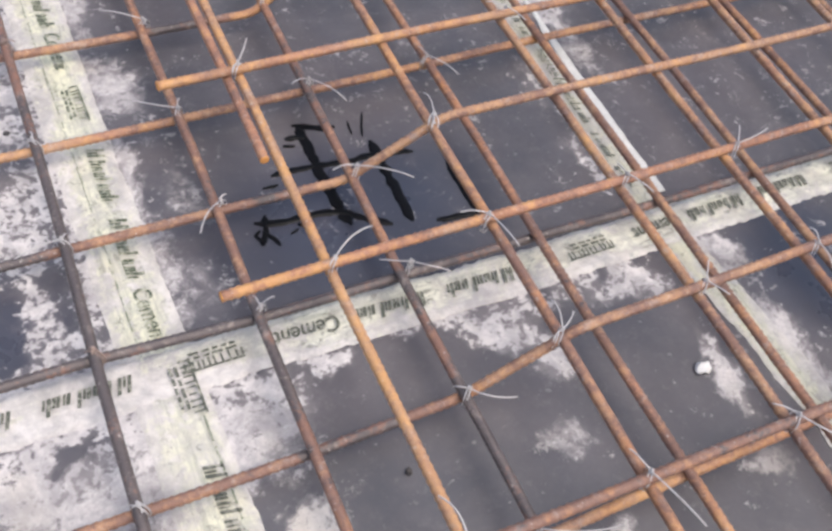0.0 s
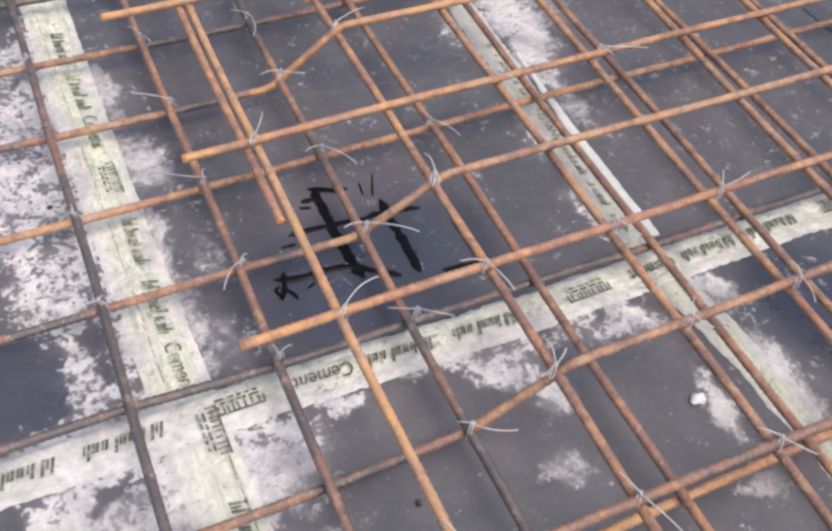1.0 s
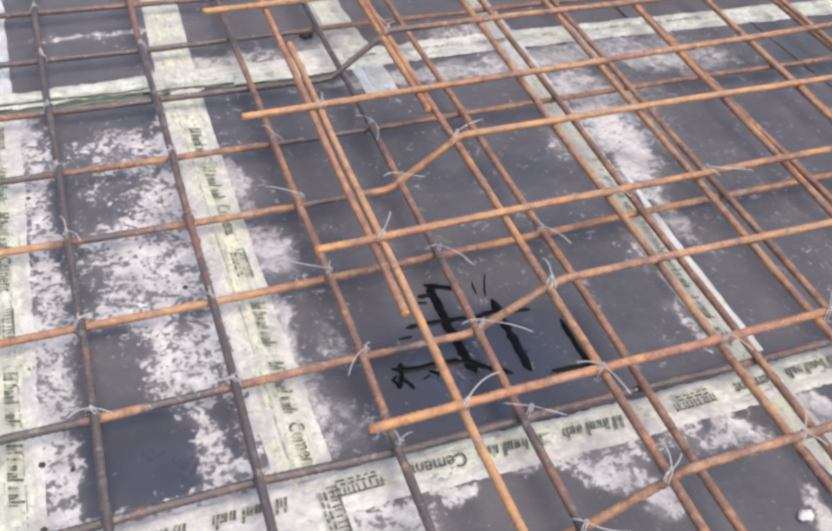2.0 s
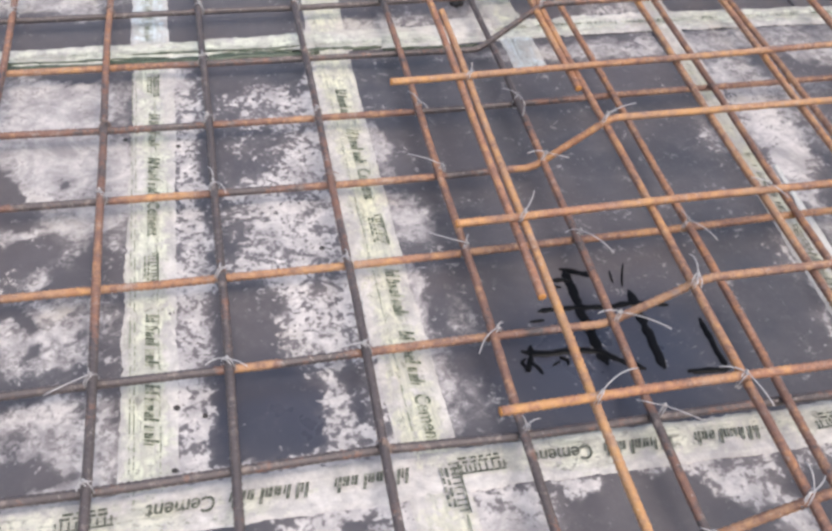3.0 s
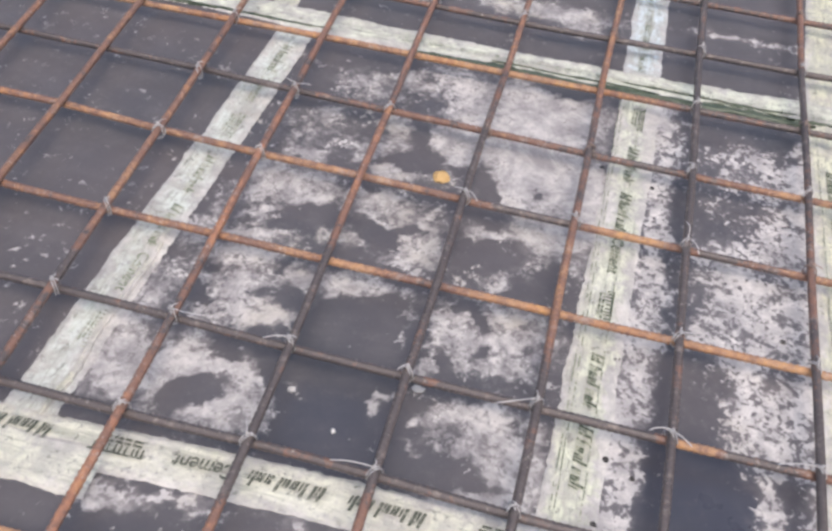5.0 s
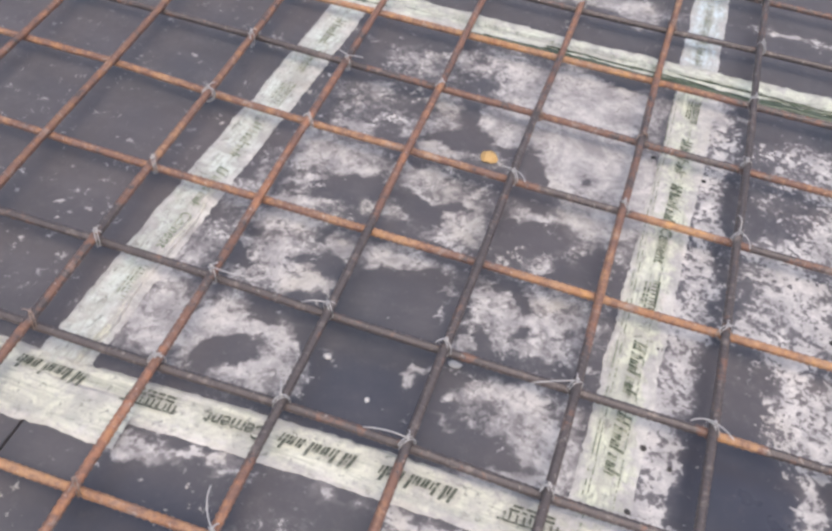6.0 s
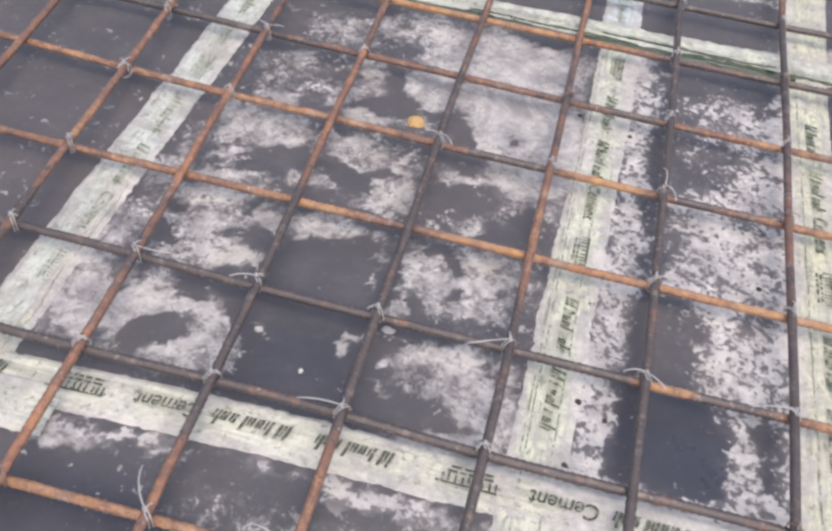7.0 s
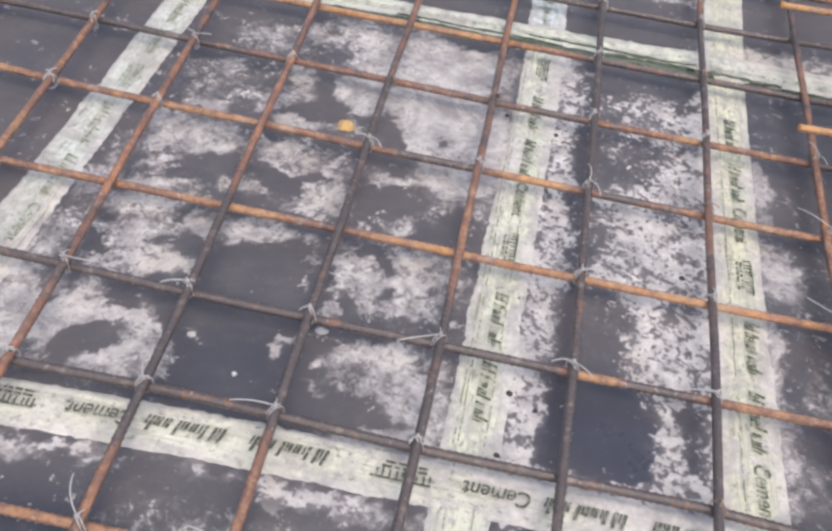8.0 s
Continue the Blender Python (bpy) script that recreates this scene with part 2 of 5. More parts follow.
def smooth_line(points, step):
    """Points on a rounded line through the given corners, about step apart."""
    p = np.array(points, dtype=float)
    seg = np.linalg.norm(np.diff(p, axis=0), axis=1)
    s = np.concatenate([[0], np.cumsum(seg)])
    n = max(3, int(s[-1] / step) + 1)
    u = np.linspace(0, s[-1], n)
    out = np.stack([np.interp(u, s, p[:, k]) for k in range(3)], axis=1)
    w = max(1, int(0.012 / step))
    if len(points) > 2 and n > 4 * w:
        pad = np.concatenate([np.repeat(out[:1], w, 0), out, np.repeat(out[-1:], w, 0)])
        kernel = np.ones(2 * w + 1) / (2 * w + 1)
        soft = np.stack([np.convolve(pad[:, k], kernel, "valid") for k in range(3)], axis=1)
        soft[0], soft[-1] = out[0], out[-1]
        out = soft
    return out, u


def tube(line, radius, sides):
    """Verts and faces of a capped tube along line; radius: a number or an array (points x sides)."""
    n = len(line)
    tan = np.gradient(line, axis=0)
    tan /= np.linalg.norm(tan, axis=1)[:, None] + 1e-12
    ref = np.array([0.0, 0.0, 1.0]) if abs(tan[:, 2]).mean() < 0.8 else np.array([1.0, 0.0, 0.0])
    a = np.cross(tan, ref)
    a /= np.linalg.norm(a, axis=1)[:, None] + 1e-12
    b = np.cross(a, tan)
    phi = np.arange(sides) * 2 * np.pi / sides
    r = radius if isinstance(radius, np.ndarray) else np.full((n, sides), radius)
    v = line[:, None, :] + r[:, :, None] * (np.cos(phi)[None, :, None] * a[:, None, :] + np.sin(phi)[None, :, None] * b[:, None, :])
    i = np.arange(n - 1)[:, None] * sides
    j = np.arange(sides)[None, :]
    k = (j + 1) % sides
    f = np.stack([i + j, i + k, i + sides + k, i + sides + j], axis=2).reshape(-1, 4).tolist()
    f.append(list(range(sides))[::-1])
    f.append([(n - 1) * sides + q for q in range(sides)])
    return v.reshape(-1, 3), f


rng = random.Random(7)


def rebar(name, points, radius, rust, label, group, along=0, ends=()):
    """One ribbed bar. rust: stops of (coordinate along axis `along`, amount of rust)."""
    line, u = smooth_line(points, 0.0024)
    inner = (line[:, 0] > -1.25) & (line[:, 0] < 1.75) & (line[:, 1] > -0.85) & (line[:, 1] < 1.15)
    keep = inner | (np.arange(len(u)) % 14 == 0)
    keep[-1] = True
    line, u, inner = line[keep], u[keep], inner[keep]
    ph = [rng.uniform(0, 6.3) for _ in range(4)]
    line[:, 1 - along] += 0.0013 * np.sin(u * 5.1 + ph[0]) + 0.0008 * np.sin(u * 13 + ph[1])
    line[:, 2] += 0.0007 * np.sin(u * 7 + ph[2])
    sides = 10
    phi = np.arange(sides) * 2 * np.pi / sides
    side = np.cos(phi + ph[3])
    rib = np.clip(np.cos(2 * np.pi * u[:, None] / 0.0078 + 2.4 * side[None, :]), 0, 1) ** 1.5
    rib *= (np.abs(side) < 0.92)[None, :] * inner[:, None]
    lengthwise = (np.abs(side) > 0.92).astype(float)[None, :] * 0.07
    r = radius * (0.94 + 0.21 * rib + lengthwise)
    v, f = tube(line, r, sides)
    ob = mesh_object(name, v, f, REBAR)
    s = [q[0] for q in rust]
    for end in ends:
        at = line[0] if end < 0 else line[-1]
        away = line[0] - line[2] if end < 0 else line[-1] - line[-3]
        away = away / np.linalg.norm(away)
        face, quads = tube(np.array([at - away * 0.0004, at + away * 0.0006, at + away * 0.0010]), np.outer([radius * 0.98, radius * 0.96, radius * 0.8], np.ones(sides)), sides)
        mesh_object("cut_end", face, quads, CUT, ob, "bright orange freshly rusted cut face")
    point_attr(ob, "rust", np.repeat(np.interp(line[:, along], s, [q[1] for q in rust]), sides))
    return tagged(ob, label, "rebar", group)


# ---- the ground and the deck ----
def slab(name, x0, x1, y0, y1, z0, z1, mat):
    v = [(x0, y0, z0), (x1, y0, z0), (x1, y1, z0), (x0, y1, z0), (x0, y0, z1), (x1, y0, z1), (x1, y1, z1), (x0, y1, z1)]
    f = [(3, 2, 1, 0), (4, 5, 6, 7), (0, 1, 5, 4), (1, 2, 6, 5), (2, 3, 7, 6), (3, 0, 4, 7)]
    return mesh_object(name, v, f, mat, smooth=False)


ground = slab("ground", -900, 900, -900, 900, -0.6, -0.072, EARTH)
tagged(ground, "dry bare earth under the slab formwork", "ground", kind="structure")
floor = slab("floor", -2.52, 2.645, -2.06, 2.302, -0.072, -0.022, BED)
tagged(floor, "slab formwork deck of dark boards with taped joints", "floor", kind="structure")

BLOBS = []


def wash(x, y, rx, ry, amount, turn=0):
    """A patch of dried cement wash on the boards; a negative amount is a bare patch in it."""
    BLOBS.append((x, y, rx, ry, amount, turn))


# between the two lengthwise joints where the mesh is single
wash(-0.547, 0.283, 0.089, 0.062, 0.17, 3); wash(-0.513, 0.411, 0.056, 0.038, 0.3, -18); wash(-0.540, 0.113, 0.096, 0.071, 0.22, 1); wash(-0.380, 0.113, 0.077, 0.057, 0.32, -16)
wash(-0.382, 0.277, 0.076, 0.054, 0.36, 27); wash(-0.385, 0.434, 0.082, 0.064, 0.5, -2); wash(-0.238, 0.422, 0.095, 0.081, 0.85, 8); wash(-0.224, 0.276, 0.086, 0.076, 0.85, -6)
wash(-0.217, 0.100, 0.076, 0.059, 0.22, 3); wash(-0.535, -0.055, 0.090, 0.069, 0.32, 10); wash(-0.232, -0.041, 0.088, 0.058, 0.42, 7); wash(-0.533, -0.203, 0.094, 0.051, 0.72, -6)
wash(-0.630, -0.214, 0.044, 0.041, 0.5, -7); wash(-0.651, -0.122, 0.063, 0.022, 0.45, -89); wash(-0.637, 0.023, 0.032, 0.021, 0.3, 80); wash(-0.410, -0.010, 0.055, 0.019, 0.55, 5)
wash(-0.326, -0.063, 0.041, 0.006, 0.6, -79); wash(-0.242, -0.161, 0.067, 0.018, 0.35, 7); wash(-0.183, -0.198, 0.048, 0.025, 0.6, -47); wash(-0.204, -0.271, 0.049, 0.013, 0.7, 6)
wash(-0.145, -0.214, 0.061, 0.014, 0.7, -88); wash(-0.557, 0.219, 0.030, 0.012, 0.5, -9); wash(-0.551, 0.323, 0.020, 0.011, 0.4, -9); wash(-0.469, 0.251, 0.026, 0.011, 0.4, 55)
wash(-0.478, 0.254, 0.022, 0.009, 0.3, -24); wash(-0.572, 0.161, 0.037, 0.023, 0.6, -8); wash(-0.516, 0.174, 0.019, 0.010, 0.5, -2); wash(-0.516, 0.130, 0.027, 0.014, 0.5, 23)
wash(-0.570, 0.082, 0.021, 0.008, 0.5, 29); wash(-0.587, 0.119, 0.019, 0.008, 0.4, 14); wash(-0.557, 0.042, 0.039, 0.009, 0.4, 7); wash(-0.635, 0.079, 0.024, 0.005, 0.4, -70)
wash(-0.351, 0.064, 0.032, 0.020, 0.6, 19); wash(-0.420, 0.161, 0.026, 0.009, 0.5, 25); wash(-0.447, 0.070, 0.030, 0.012, 0.35, 1); wash(-0.340, 0.110, 0.029, 0.006, 0.35, -56)
wash(-0.348, 0.316, 0.039, 0.027, 0.8, 20); wash(-0.440, 0.331, 0.019, 0.014, 0.5, 21); wash(-0.417, 0.217, 0.032, 0.012, 0.5, 3); wash(-0.349, 0.428, 0.045, 0.012, 0.6, -83)
wash(-0.458, 0.255, 0.012, 0.008, 0.4, 66); wash(-0.254, 0.138, 0.042, 0.007, 0.5, 7); wash(-0.178, 0.162, 0.036, 0.024, 0.6, -4); wash(-0.266, 0.078, 0.010, 0.006, 0.35, -18)
wash(-0.224, 0.046, 0.017, 0.007, 0.35, 0); wash(-0.564, 0.001, 0.042, 0.017, 0.5, 12); wash(-0.552, -0.056, 0.019, 0.010, 0.4, -94); wash(-0.480, -0.019, 0.021, 0.006, 0.5, -48)
wash(-0.507, -0.090, 0.041, 0.015, 0.45, 8); wash(-0.581, -0.113, 0.008, 0.004, 0.4, 54); wash(-0.277, -0.034, 0.028, 0.010, 0.4, -4); wash(-0.198, -0.000, 0.027, 0.009, 0.4, 13)
wash(-0.196, -0.090, 0.021, 0.006, 0.4, 6); wash(-0.288, -0.107, 0.020, 0.006, 0.3, -95); wash(-0.227, -0.053, 0.026, 0.006, 0.35, -4); wash(-0.432, -0.181, 0.009, 0.006, 1.1, -20); wash(-0.424, -0.190, 0.006, 0.006, 1.0)
wash(-0.326, -0.167, 0.011, 0.006, 1.0, 60); wash(-0.333, -0.181, 0.006, 0.011, 1.1, 10); wash(-0.338, -0.194, 0.013, 0.005, 1.1, 25); wash(-0.323, -0.188, 0.005, 0.009, 0.9); wash(-0.320, -0.230, 0.020, 0.005, 0.5, -112); wash(-0.281, -0.186, 0.008, 0.006, 0.5, 0)
wash(-0.276, -0.227, 0.015, 0.004, 0.5, -34); wash(-0.219, -0.155, 0.028, 0.009, 0.5, 22); wash(-0.202, -0.205, 0.020, 0.007, 0.4, 12); wash(-0.496, 0.095, 0.044, 0.023, -0.75, 19)
wash(-0.401, 0.086, 0.036, 0.018, -0.8, -35); wash(-0.364, 0.109, 0.019, 0.009, -0.8, -8); wash(-0.593, -0.030, 0.014, 0.009, -0.5, 84); wash(-0.398, 0.254, 0.049, 0.021, -0.75, 7)
wash(-0.396, 0.305, 0.047, 0.018, -0.8, -60); wash(-0.396, 0.410, 0.056, 0.035, -0.6, 6); wash(-0.426, 0.465, 0.023, 0.009, -0.4, 21); wash(-0.283, 0.233, 0.050, 0.016, -1.3, -71)
wash(-0.320, 0.248, 0.019, 0.013, -1.0, -42); wash(-0.208, 0.237, 0.015, 0.009, -1.5, 41); wash(-0.215, 0.504, 0.035, 0.014, -1.6, -10); wash(-0.274, 0.446, 0.005, 0.007, -1.2, 14)
wash(-0.259, 0.096, 0.042, 0.026, -0.7, 10); wash(-0.191, 0.053, 0.055, 0.018, -0.5, 42); wash(-0.589, -0.078, 0.025, 0.010, -0.9, -43); wash(-0.493, -0.052, 0.029, 0.012, -0.8, 13)
wash(-0.504, -0.010, 0.024, 0.007, -0.4, 60); wash(-0.379, -0.072, 0.058, 0.040, -1.6, 13); wash(-0.354, -0.110, 0.033, 0.014, -1.2, 14); wash(-0.237, -0.020, 0.025, 0.011, -0.8, -39)
wash(-0.271, -0.097, 0.020, 0.008, -0.7, -53); wash(-0.227, -0.064, 0.018, 0.009, -0.7, 44); wash(-0.179, -0.046, 0.014, 0.006, -0.6, 67); wash(-0.268, -0.003, 0.018, 0.008, -0.6, 36)
wash(-0.548, -0.226, 0.026, 0.020, -1.7, 40); wash(-0.520, -0.209, 0.026, 0.015, -1.7, 20); wash(-0.523, -0.153, 0.022, 0.010, -1.2, -36); wash(-0.602, -0.180, 0.015, 0.007, -1.0, -50); wash(-0.596, -0.241, 0.010, 0.007, -0.6, 65)
wash(-0.502, -0.236, 0.006, 0.005, -0.6, 69); wash(-0.389, -0.176, 0.087, 0.040, -1.2, -25); wash(-0.374, -0.247, 0.049, 0.019, -1.2, -17); wash(-0.262, -0.236, 0.036, 0.014, -0.7, 12); wash(-0.243, -0.205, 0.055, 0.034, 0.22, 8)
wash(-0.279, -0.161, 0.028, 0.011, -0.4, 18); wash(-0.210, -0.169, 0.008, 0.005, -0.5, 14)
# on and beside the tapes there
wash(0.07, -0.267, 0.085, 0.009, 0.9); wash(0.14, -0.255, 0.02, 0.02, 0.6)
wash(-0.052, -0.21, 0.021, 0.11, 0.72); wash(0.112, -0.225, 0.016, 0.07, 0.55); wash(0.13, -0.27, 0.05, 0.02, 0.5)
wash(0.0, -0.283, 0.12, 0.013, 0.6)
wash(-0.048, -0.07, 0.026, 0.08, 0.74); wash(0.10, -0.08, 0.048, 0.075, 0.5)
wash(-0.043, 0.075, 0.026, 0.08, 0.68)
wash(0.095, 0.08, 0.062, 0.07, 0.5); wash(0.045, 0.03, 0.05, 0.03, 0.5)
wash(-0.135, 0.22, 0.03, 0.09, 0.62)
wash(-0.043, 0.24, 0.022, 0.08, 0.5); wash(0.07, 0.18, 0.07, 0.035, 0.45); wash(0.13, 0.23, 0.025, 0.06, 0.5)
wash(-0.045, 0.42, 0.03, 0.09, 0.85)
wash(0.10, 0.39, 0.05, 0.05, 0.36)
# drips along the joint beside the doubled mesh
wash(0.240, 0.263, 0.051, 0.015, 0.9, -86); wash(0.254, 0.104, 0.044, 0.026, 0.9, -75); wash(0.233, -0.045, 0.051, 0.014, 0.8, -93); wash(0.233, -0.164, 0.047, 0.018, 0.7, -87)
wash(0.235, -0.244, 0.015, 0.013, 0.5, -28); wash(0.338, -0.302, 0.024, 0.006, 0.5, 3)
wash(0.165, 0.1, 0.02, 0.42, 0.62)
# beyond the far cross joint
wash(0.27, 0.605, 0.055, 0.03, 0.7); wash(-0.27, 0.735, 0.12, 0.03, 0.55); wash(-0.2, 0.69, 0.04, 0.014, 0.4); wash(0.45, 0.585, 0.06, 0.03, 0.5)
wash(0.48, 0.64, 0.05, 0.04, 0.4); wash(-0.5, 0.7, 0.02, 0.02, 0.4); wash(0.1, 0.76, 0.12, 0.012, 0.5); wash(0.62, 0.5, 0.2, 0.02, 0.35)
# before the near cross joint
wash(-0.30, -0.43, 0.20, 0.07, 0.10); wash(-0.12, -0.45, 0.08, 0.08, 0.08)
wash(0.170, -0.370, 0.134, 0.069, 0.45, -8); wash(0.088, -0.424, 0.054, 0.028, 0.4, -28); wash(0.264, -0.340, 0.069, 0.024, 0.4, -26); wash(0.259, -0.425, 0.043, 0.021, 0.3, -13)
wash(0.287, -0.503, 0.032, 0.030, 0.3, -36); wash(0.629, -0.352, 0.135, 0.026, 0.36, -6); wash(0.722, -0.380, 0.044, 0.012, 0.35, -3); wash(0.534, -0.390, 0.039, 0.010, 0.35, -17)
wash(0.580, -0.426, 0.025, 0.028, 0.4, -67); wash(0.544, -0.510, 0.027, 0.022, 0.08, -2); wash(0.751, -0.507, 0.043, 0.018, 0.35, -92); wash(0.728, -0.609, 0.031, 0.018, 0.2, -14)
wash(0.545, -0.620, 0.028, 0.012, 0.3, -110); wash(0.842, -0.377, 0.036, 0.025, 0.35, -37); wash(0.852, -0.507, 0.071, 0.015, 0.4, -95); wash(0.294, -0.096, 0.050, 0.021, 0.17, -78)
wash(0.269, -0.210, 0.049, 0.022, 0.17, -64); wash(0.350, -0.340, 0.026, 0.010, 0.4, -15)
wash(0.110, -0.323, 0.058, 0.033, 0.9, -17); wash(0.227, -0.364, 0.059, 0.035, 0.9, -14); wash(0.288, -0.375, 0.032, 0.019, 0.8, -67); wash(0.105, -0.409, 0.040, 0.026, 0.7, -11)
wash(0.196, -0.459, 0.031, 0.024, 0.7, -57); wash(0.282, -0.496, 0.020, 0.019, 0.65, -74); wash(0.055, -0.374, 0.022, 0.017, 0.7, -64); wash(0.365, -0.346, 0.016, 0.011, 0.7, 5)
wash(0.108, -0.349, 0.017, 0.015, -2.0, -22); wash(0.089, -0.370, 0.009, 0.007, -1.5, -20); wash(0.169, -0.499, 0.012, 0.008, -1.5, -61); wash(0.069, -0.461, 0.026, 0.007, -0.8, -32)
wash(0.536, -0.368, 0.055, 0.015, 0.42, -23); wash(0.532, -0.382, 0.031, 0.006, 0.3, -24); wash(0.712, -0.345, 0.033, 0.018, 0.55, -46); wash(0.697, -0.345, 0.011, 0.009, -1.0, -4)
wash(0.850, -0.356, 0.028, 0.015, 0.45, -32); wash(0.63, -0.326, 0.12, 0.012, 0.3, -3); wash(0.46, -0.334, 0.06, 0.010, 0.35, -3); wash(0.583, -0.420, 0.021, 0.017, 0.35, -64); wash(0.541, -0.508, 0.025, 0.018, 0.33, -30); wash(0.748, -0.506, 0.053, 0.012, 0.42, -97)
wash(0.746, -0.500, 0.009, 0.009, 0.5, -38); wash(0.840, -0.503, 0.064, 0.012, 0.6, -91); wash(0.722, -0.607, 0.022, 0.012, 0.35, -22); wash(0.550, -0.608, 0.012, 0.011, 0.25, -22)
wash(-0.20, -0.352, 0.07, 0.012, 0.42); wash(-0.26, -0.350, 0.04, 0.010, 0.42)
wash(-0.2, -0.43, 0.09, 0.05, 0.08); wash(-0.38, -0.42, 0.07, 0.05, 0.05); wash(-0.57, -0.366, 0.05, 0.014, 0.6); wash(-0.49, -0.352, 0.04, 0.008, 0.6); wash(-0.35, -0.345, 0.05, 0.006, 0.3)
wash(0.75, 0.50, 0.16, 0.03, 0.4); wash(1.0, 0.52, 0.2, 0.04, 0.36); wash(1.2, 0.44, 0.1, 0.05, 0.3); wash(0.95, 0.3, 0.06, 0.12, 0.25)
wash(0.78, 0.62, 0.08, 0.06, 0.4); wash(0.36, 0.62, 0.05, 0.05, 0.3)
wash(0.075, 0.32, 0.07, 0.14, 0.25); wash(0.05, 0.13, 0.06, 0.05, 0.2)
wash(0.80, 0.05, 0.05, 0.3, 0.08); wash(0.45, 0.2, 0.3, 0.5, 0.05); wash(1.1, 0.1, 0.4, 0.6, 0.07)
wash(-0.40, -0.44, 0.32, 0.09, 0.03); wash(-0.25, -0.46, 0.1, 0.06, 0.05); wash(-0.60, -0.43, 0.04, 0.03, -0.3); wash(-0.40, -0.47, 0.05, 0.03, -0.3)
# beside the third lengthwise joint
wash(0.90, 0.25, 0.042, 0.12, 0.8); wash(0.87, 0.12, 0.025, 0.04, 0.55); wash(0.90, 0.42, 0.05, 0.04, 0.42)
wash(0.785, 0.25, 0.012, 0.05, 0.25); wash(0.78, -0.05, 0.014, 0.05, 0.3); wash(0.772, -0.19, 0.013, 0.05, 0.42); wash(0.875, 0.05, 0.016, 0.1, 0.4)
wash(1.1, 0.46, 0.05, 0.03, 0.4); wash(1.0, 0.35, 0.08, 0.03, 0.25)


def stain_field(x, y):
    d = 0.03 - 0.045 / (1 + np.exp(-(x - 0.33) / 0.02)) - 0.04 * (y < -0.345)
    x, y = (x + 0.0045 * (np.sin(97 * x + 61 * y) + 0.7 * np.sin(181 * x - 143 * y + 1) + 0.6 * np.sin(311 * x + 287 * y + 2)),
            y + 0.0045 * (np.sin(71 * x - 103 * y + 3) + 0.7 * np.sin(167 * x + 151 * y + 4) + 0.6 * np.sin(337 * y - 253 * x + 5)))
    for bx, by, rx, ry, a, turn in BLOBS:
        c, s = math.cos(radians(turn)), math.sin(radians(turn))
        u = ((x - bx) * c + (y - by) * s) / rx
        w = (-(x - bx) * s + (y - by) * c) / ry
        g = np.exp(-np.clip((u * u + w * w), 0, 40) ** 1.4 * 0.8)
        d = d + (1.3 * a if a > 0 else 0.8 * a) * g
    dense = np.exp(-(((x + 0.19) / 0.10) ** 2 + ((y - 0.33) / 0.16) ** 2) ** 2)
    return np.clip(d, -0.22, 0.66 + 0.1 * (y < -0.34) + 0.22 * dense + 0.2 * np.exp(-(((x - 0.90) / 0.06) ** 2 + ((y - 0.25) / 0.16) ** 2) ** 2))


def crisp_field(x, y):
    """1 where the wash is crisp and speckled, 0 where it is soft and cloudy."""
    left = 1 / (1 + np.exp(-(x + 0.125) / 0.012))
    near = np.exp(-((y + 0.31) / 0.06) ** 2) * 0.6
    far = 1 / (1 + np.exp((x - 0.42) / 0.03))
    low = 1 / (1 + np.exp(-(y + 0.345) / 0.012))
    joint = np.exp(-(((x - 0.765) / 0.03) ** 2) ** 2) * 0.6 + np.exp(-((((x - 0.56) / 0.22) ** 2 + ((y + 0.40) / 0.10) ** 2)) ** 2) * 0.6
    joint = joint + 0.6 * np.exp(-(((x - 0.90) / 0.08) ** 2 + ((y - 0.25) / 0.22) ** 2) ** 2)
    joint = joint + np.exp(-((y + 0.358) / 0.022) ** 2) * 0.7 * (x < -0.2)
    tongue = np.exp(-(((x - 0.275) / 0.05) ** 2) ** 2) * (y > -0.29)
    return np.clip(((left * (0.35 + 0.65 * far) + near) * (0.6 + 0.4 * low) + joint) * (1 - 0.8 * tongue), 0, 1)


def wet_field(x, y):
    g = np.exp(-(((x - 0.45) / 0.17) ** 2 + ((y + 0.18) / 0.12) ** 2) ** 2)
    g += np.exp(-(((x - 0.95) / 0.09) ** 2 + ((y + 0.42) / 0.12) ** 2) ** 2)
    g += 0.5 * np.exp(-(((x + 0.37) / 0.08) ** 2 + ((y + 0.23) / 0.07) ** 2) ** 2)
    g += 0.8 * np.exp(-(((x - 0.05) / 0.09) ** 2 + ((y + 0.2) / 0.08) ** 2) ** 2)
    g += 0.6 * np.exp(-(((x + 0.5) / 0.12) ** 2 + ((y + 0.45) / 0.06) ** 2) ** 2)
    return np.clip(g, 0, 1)


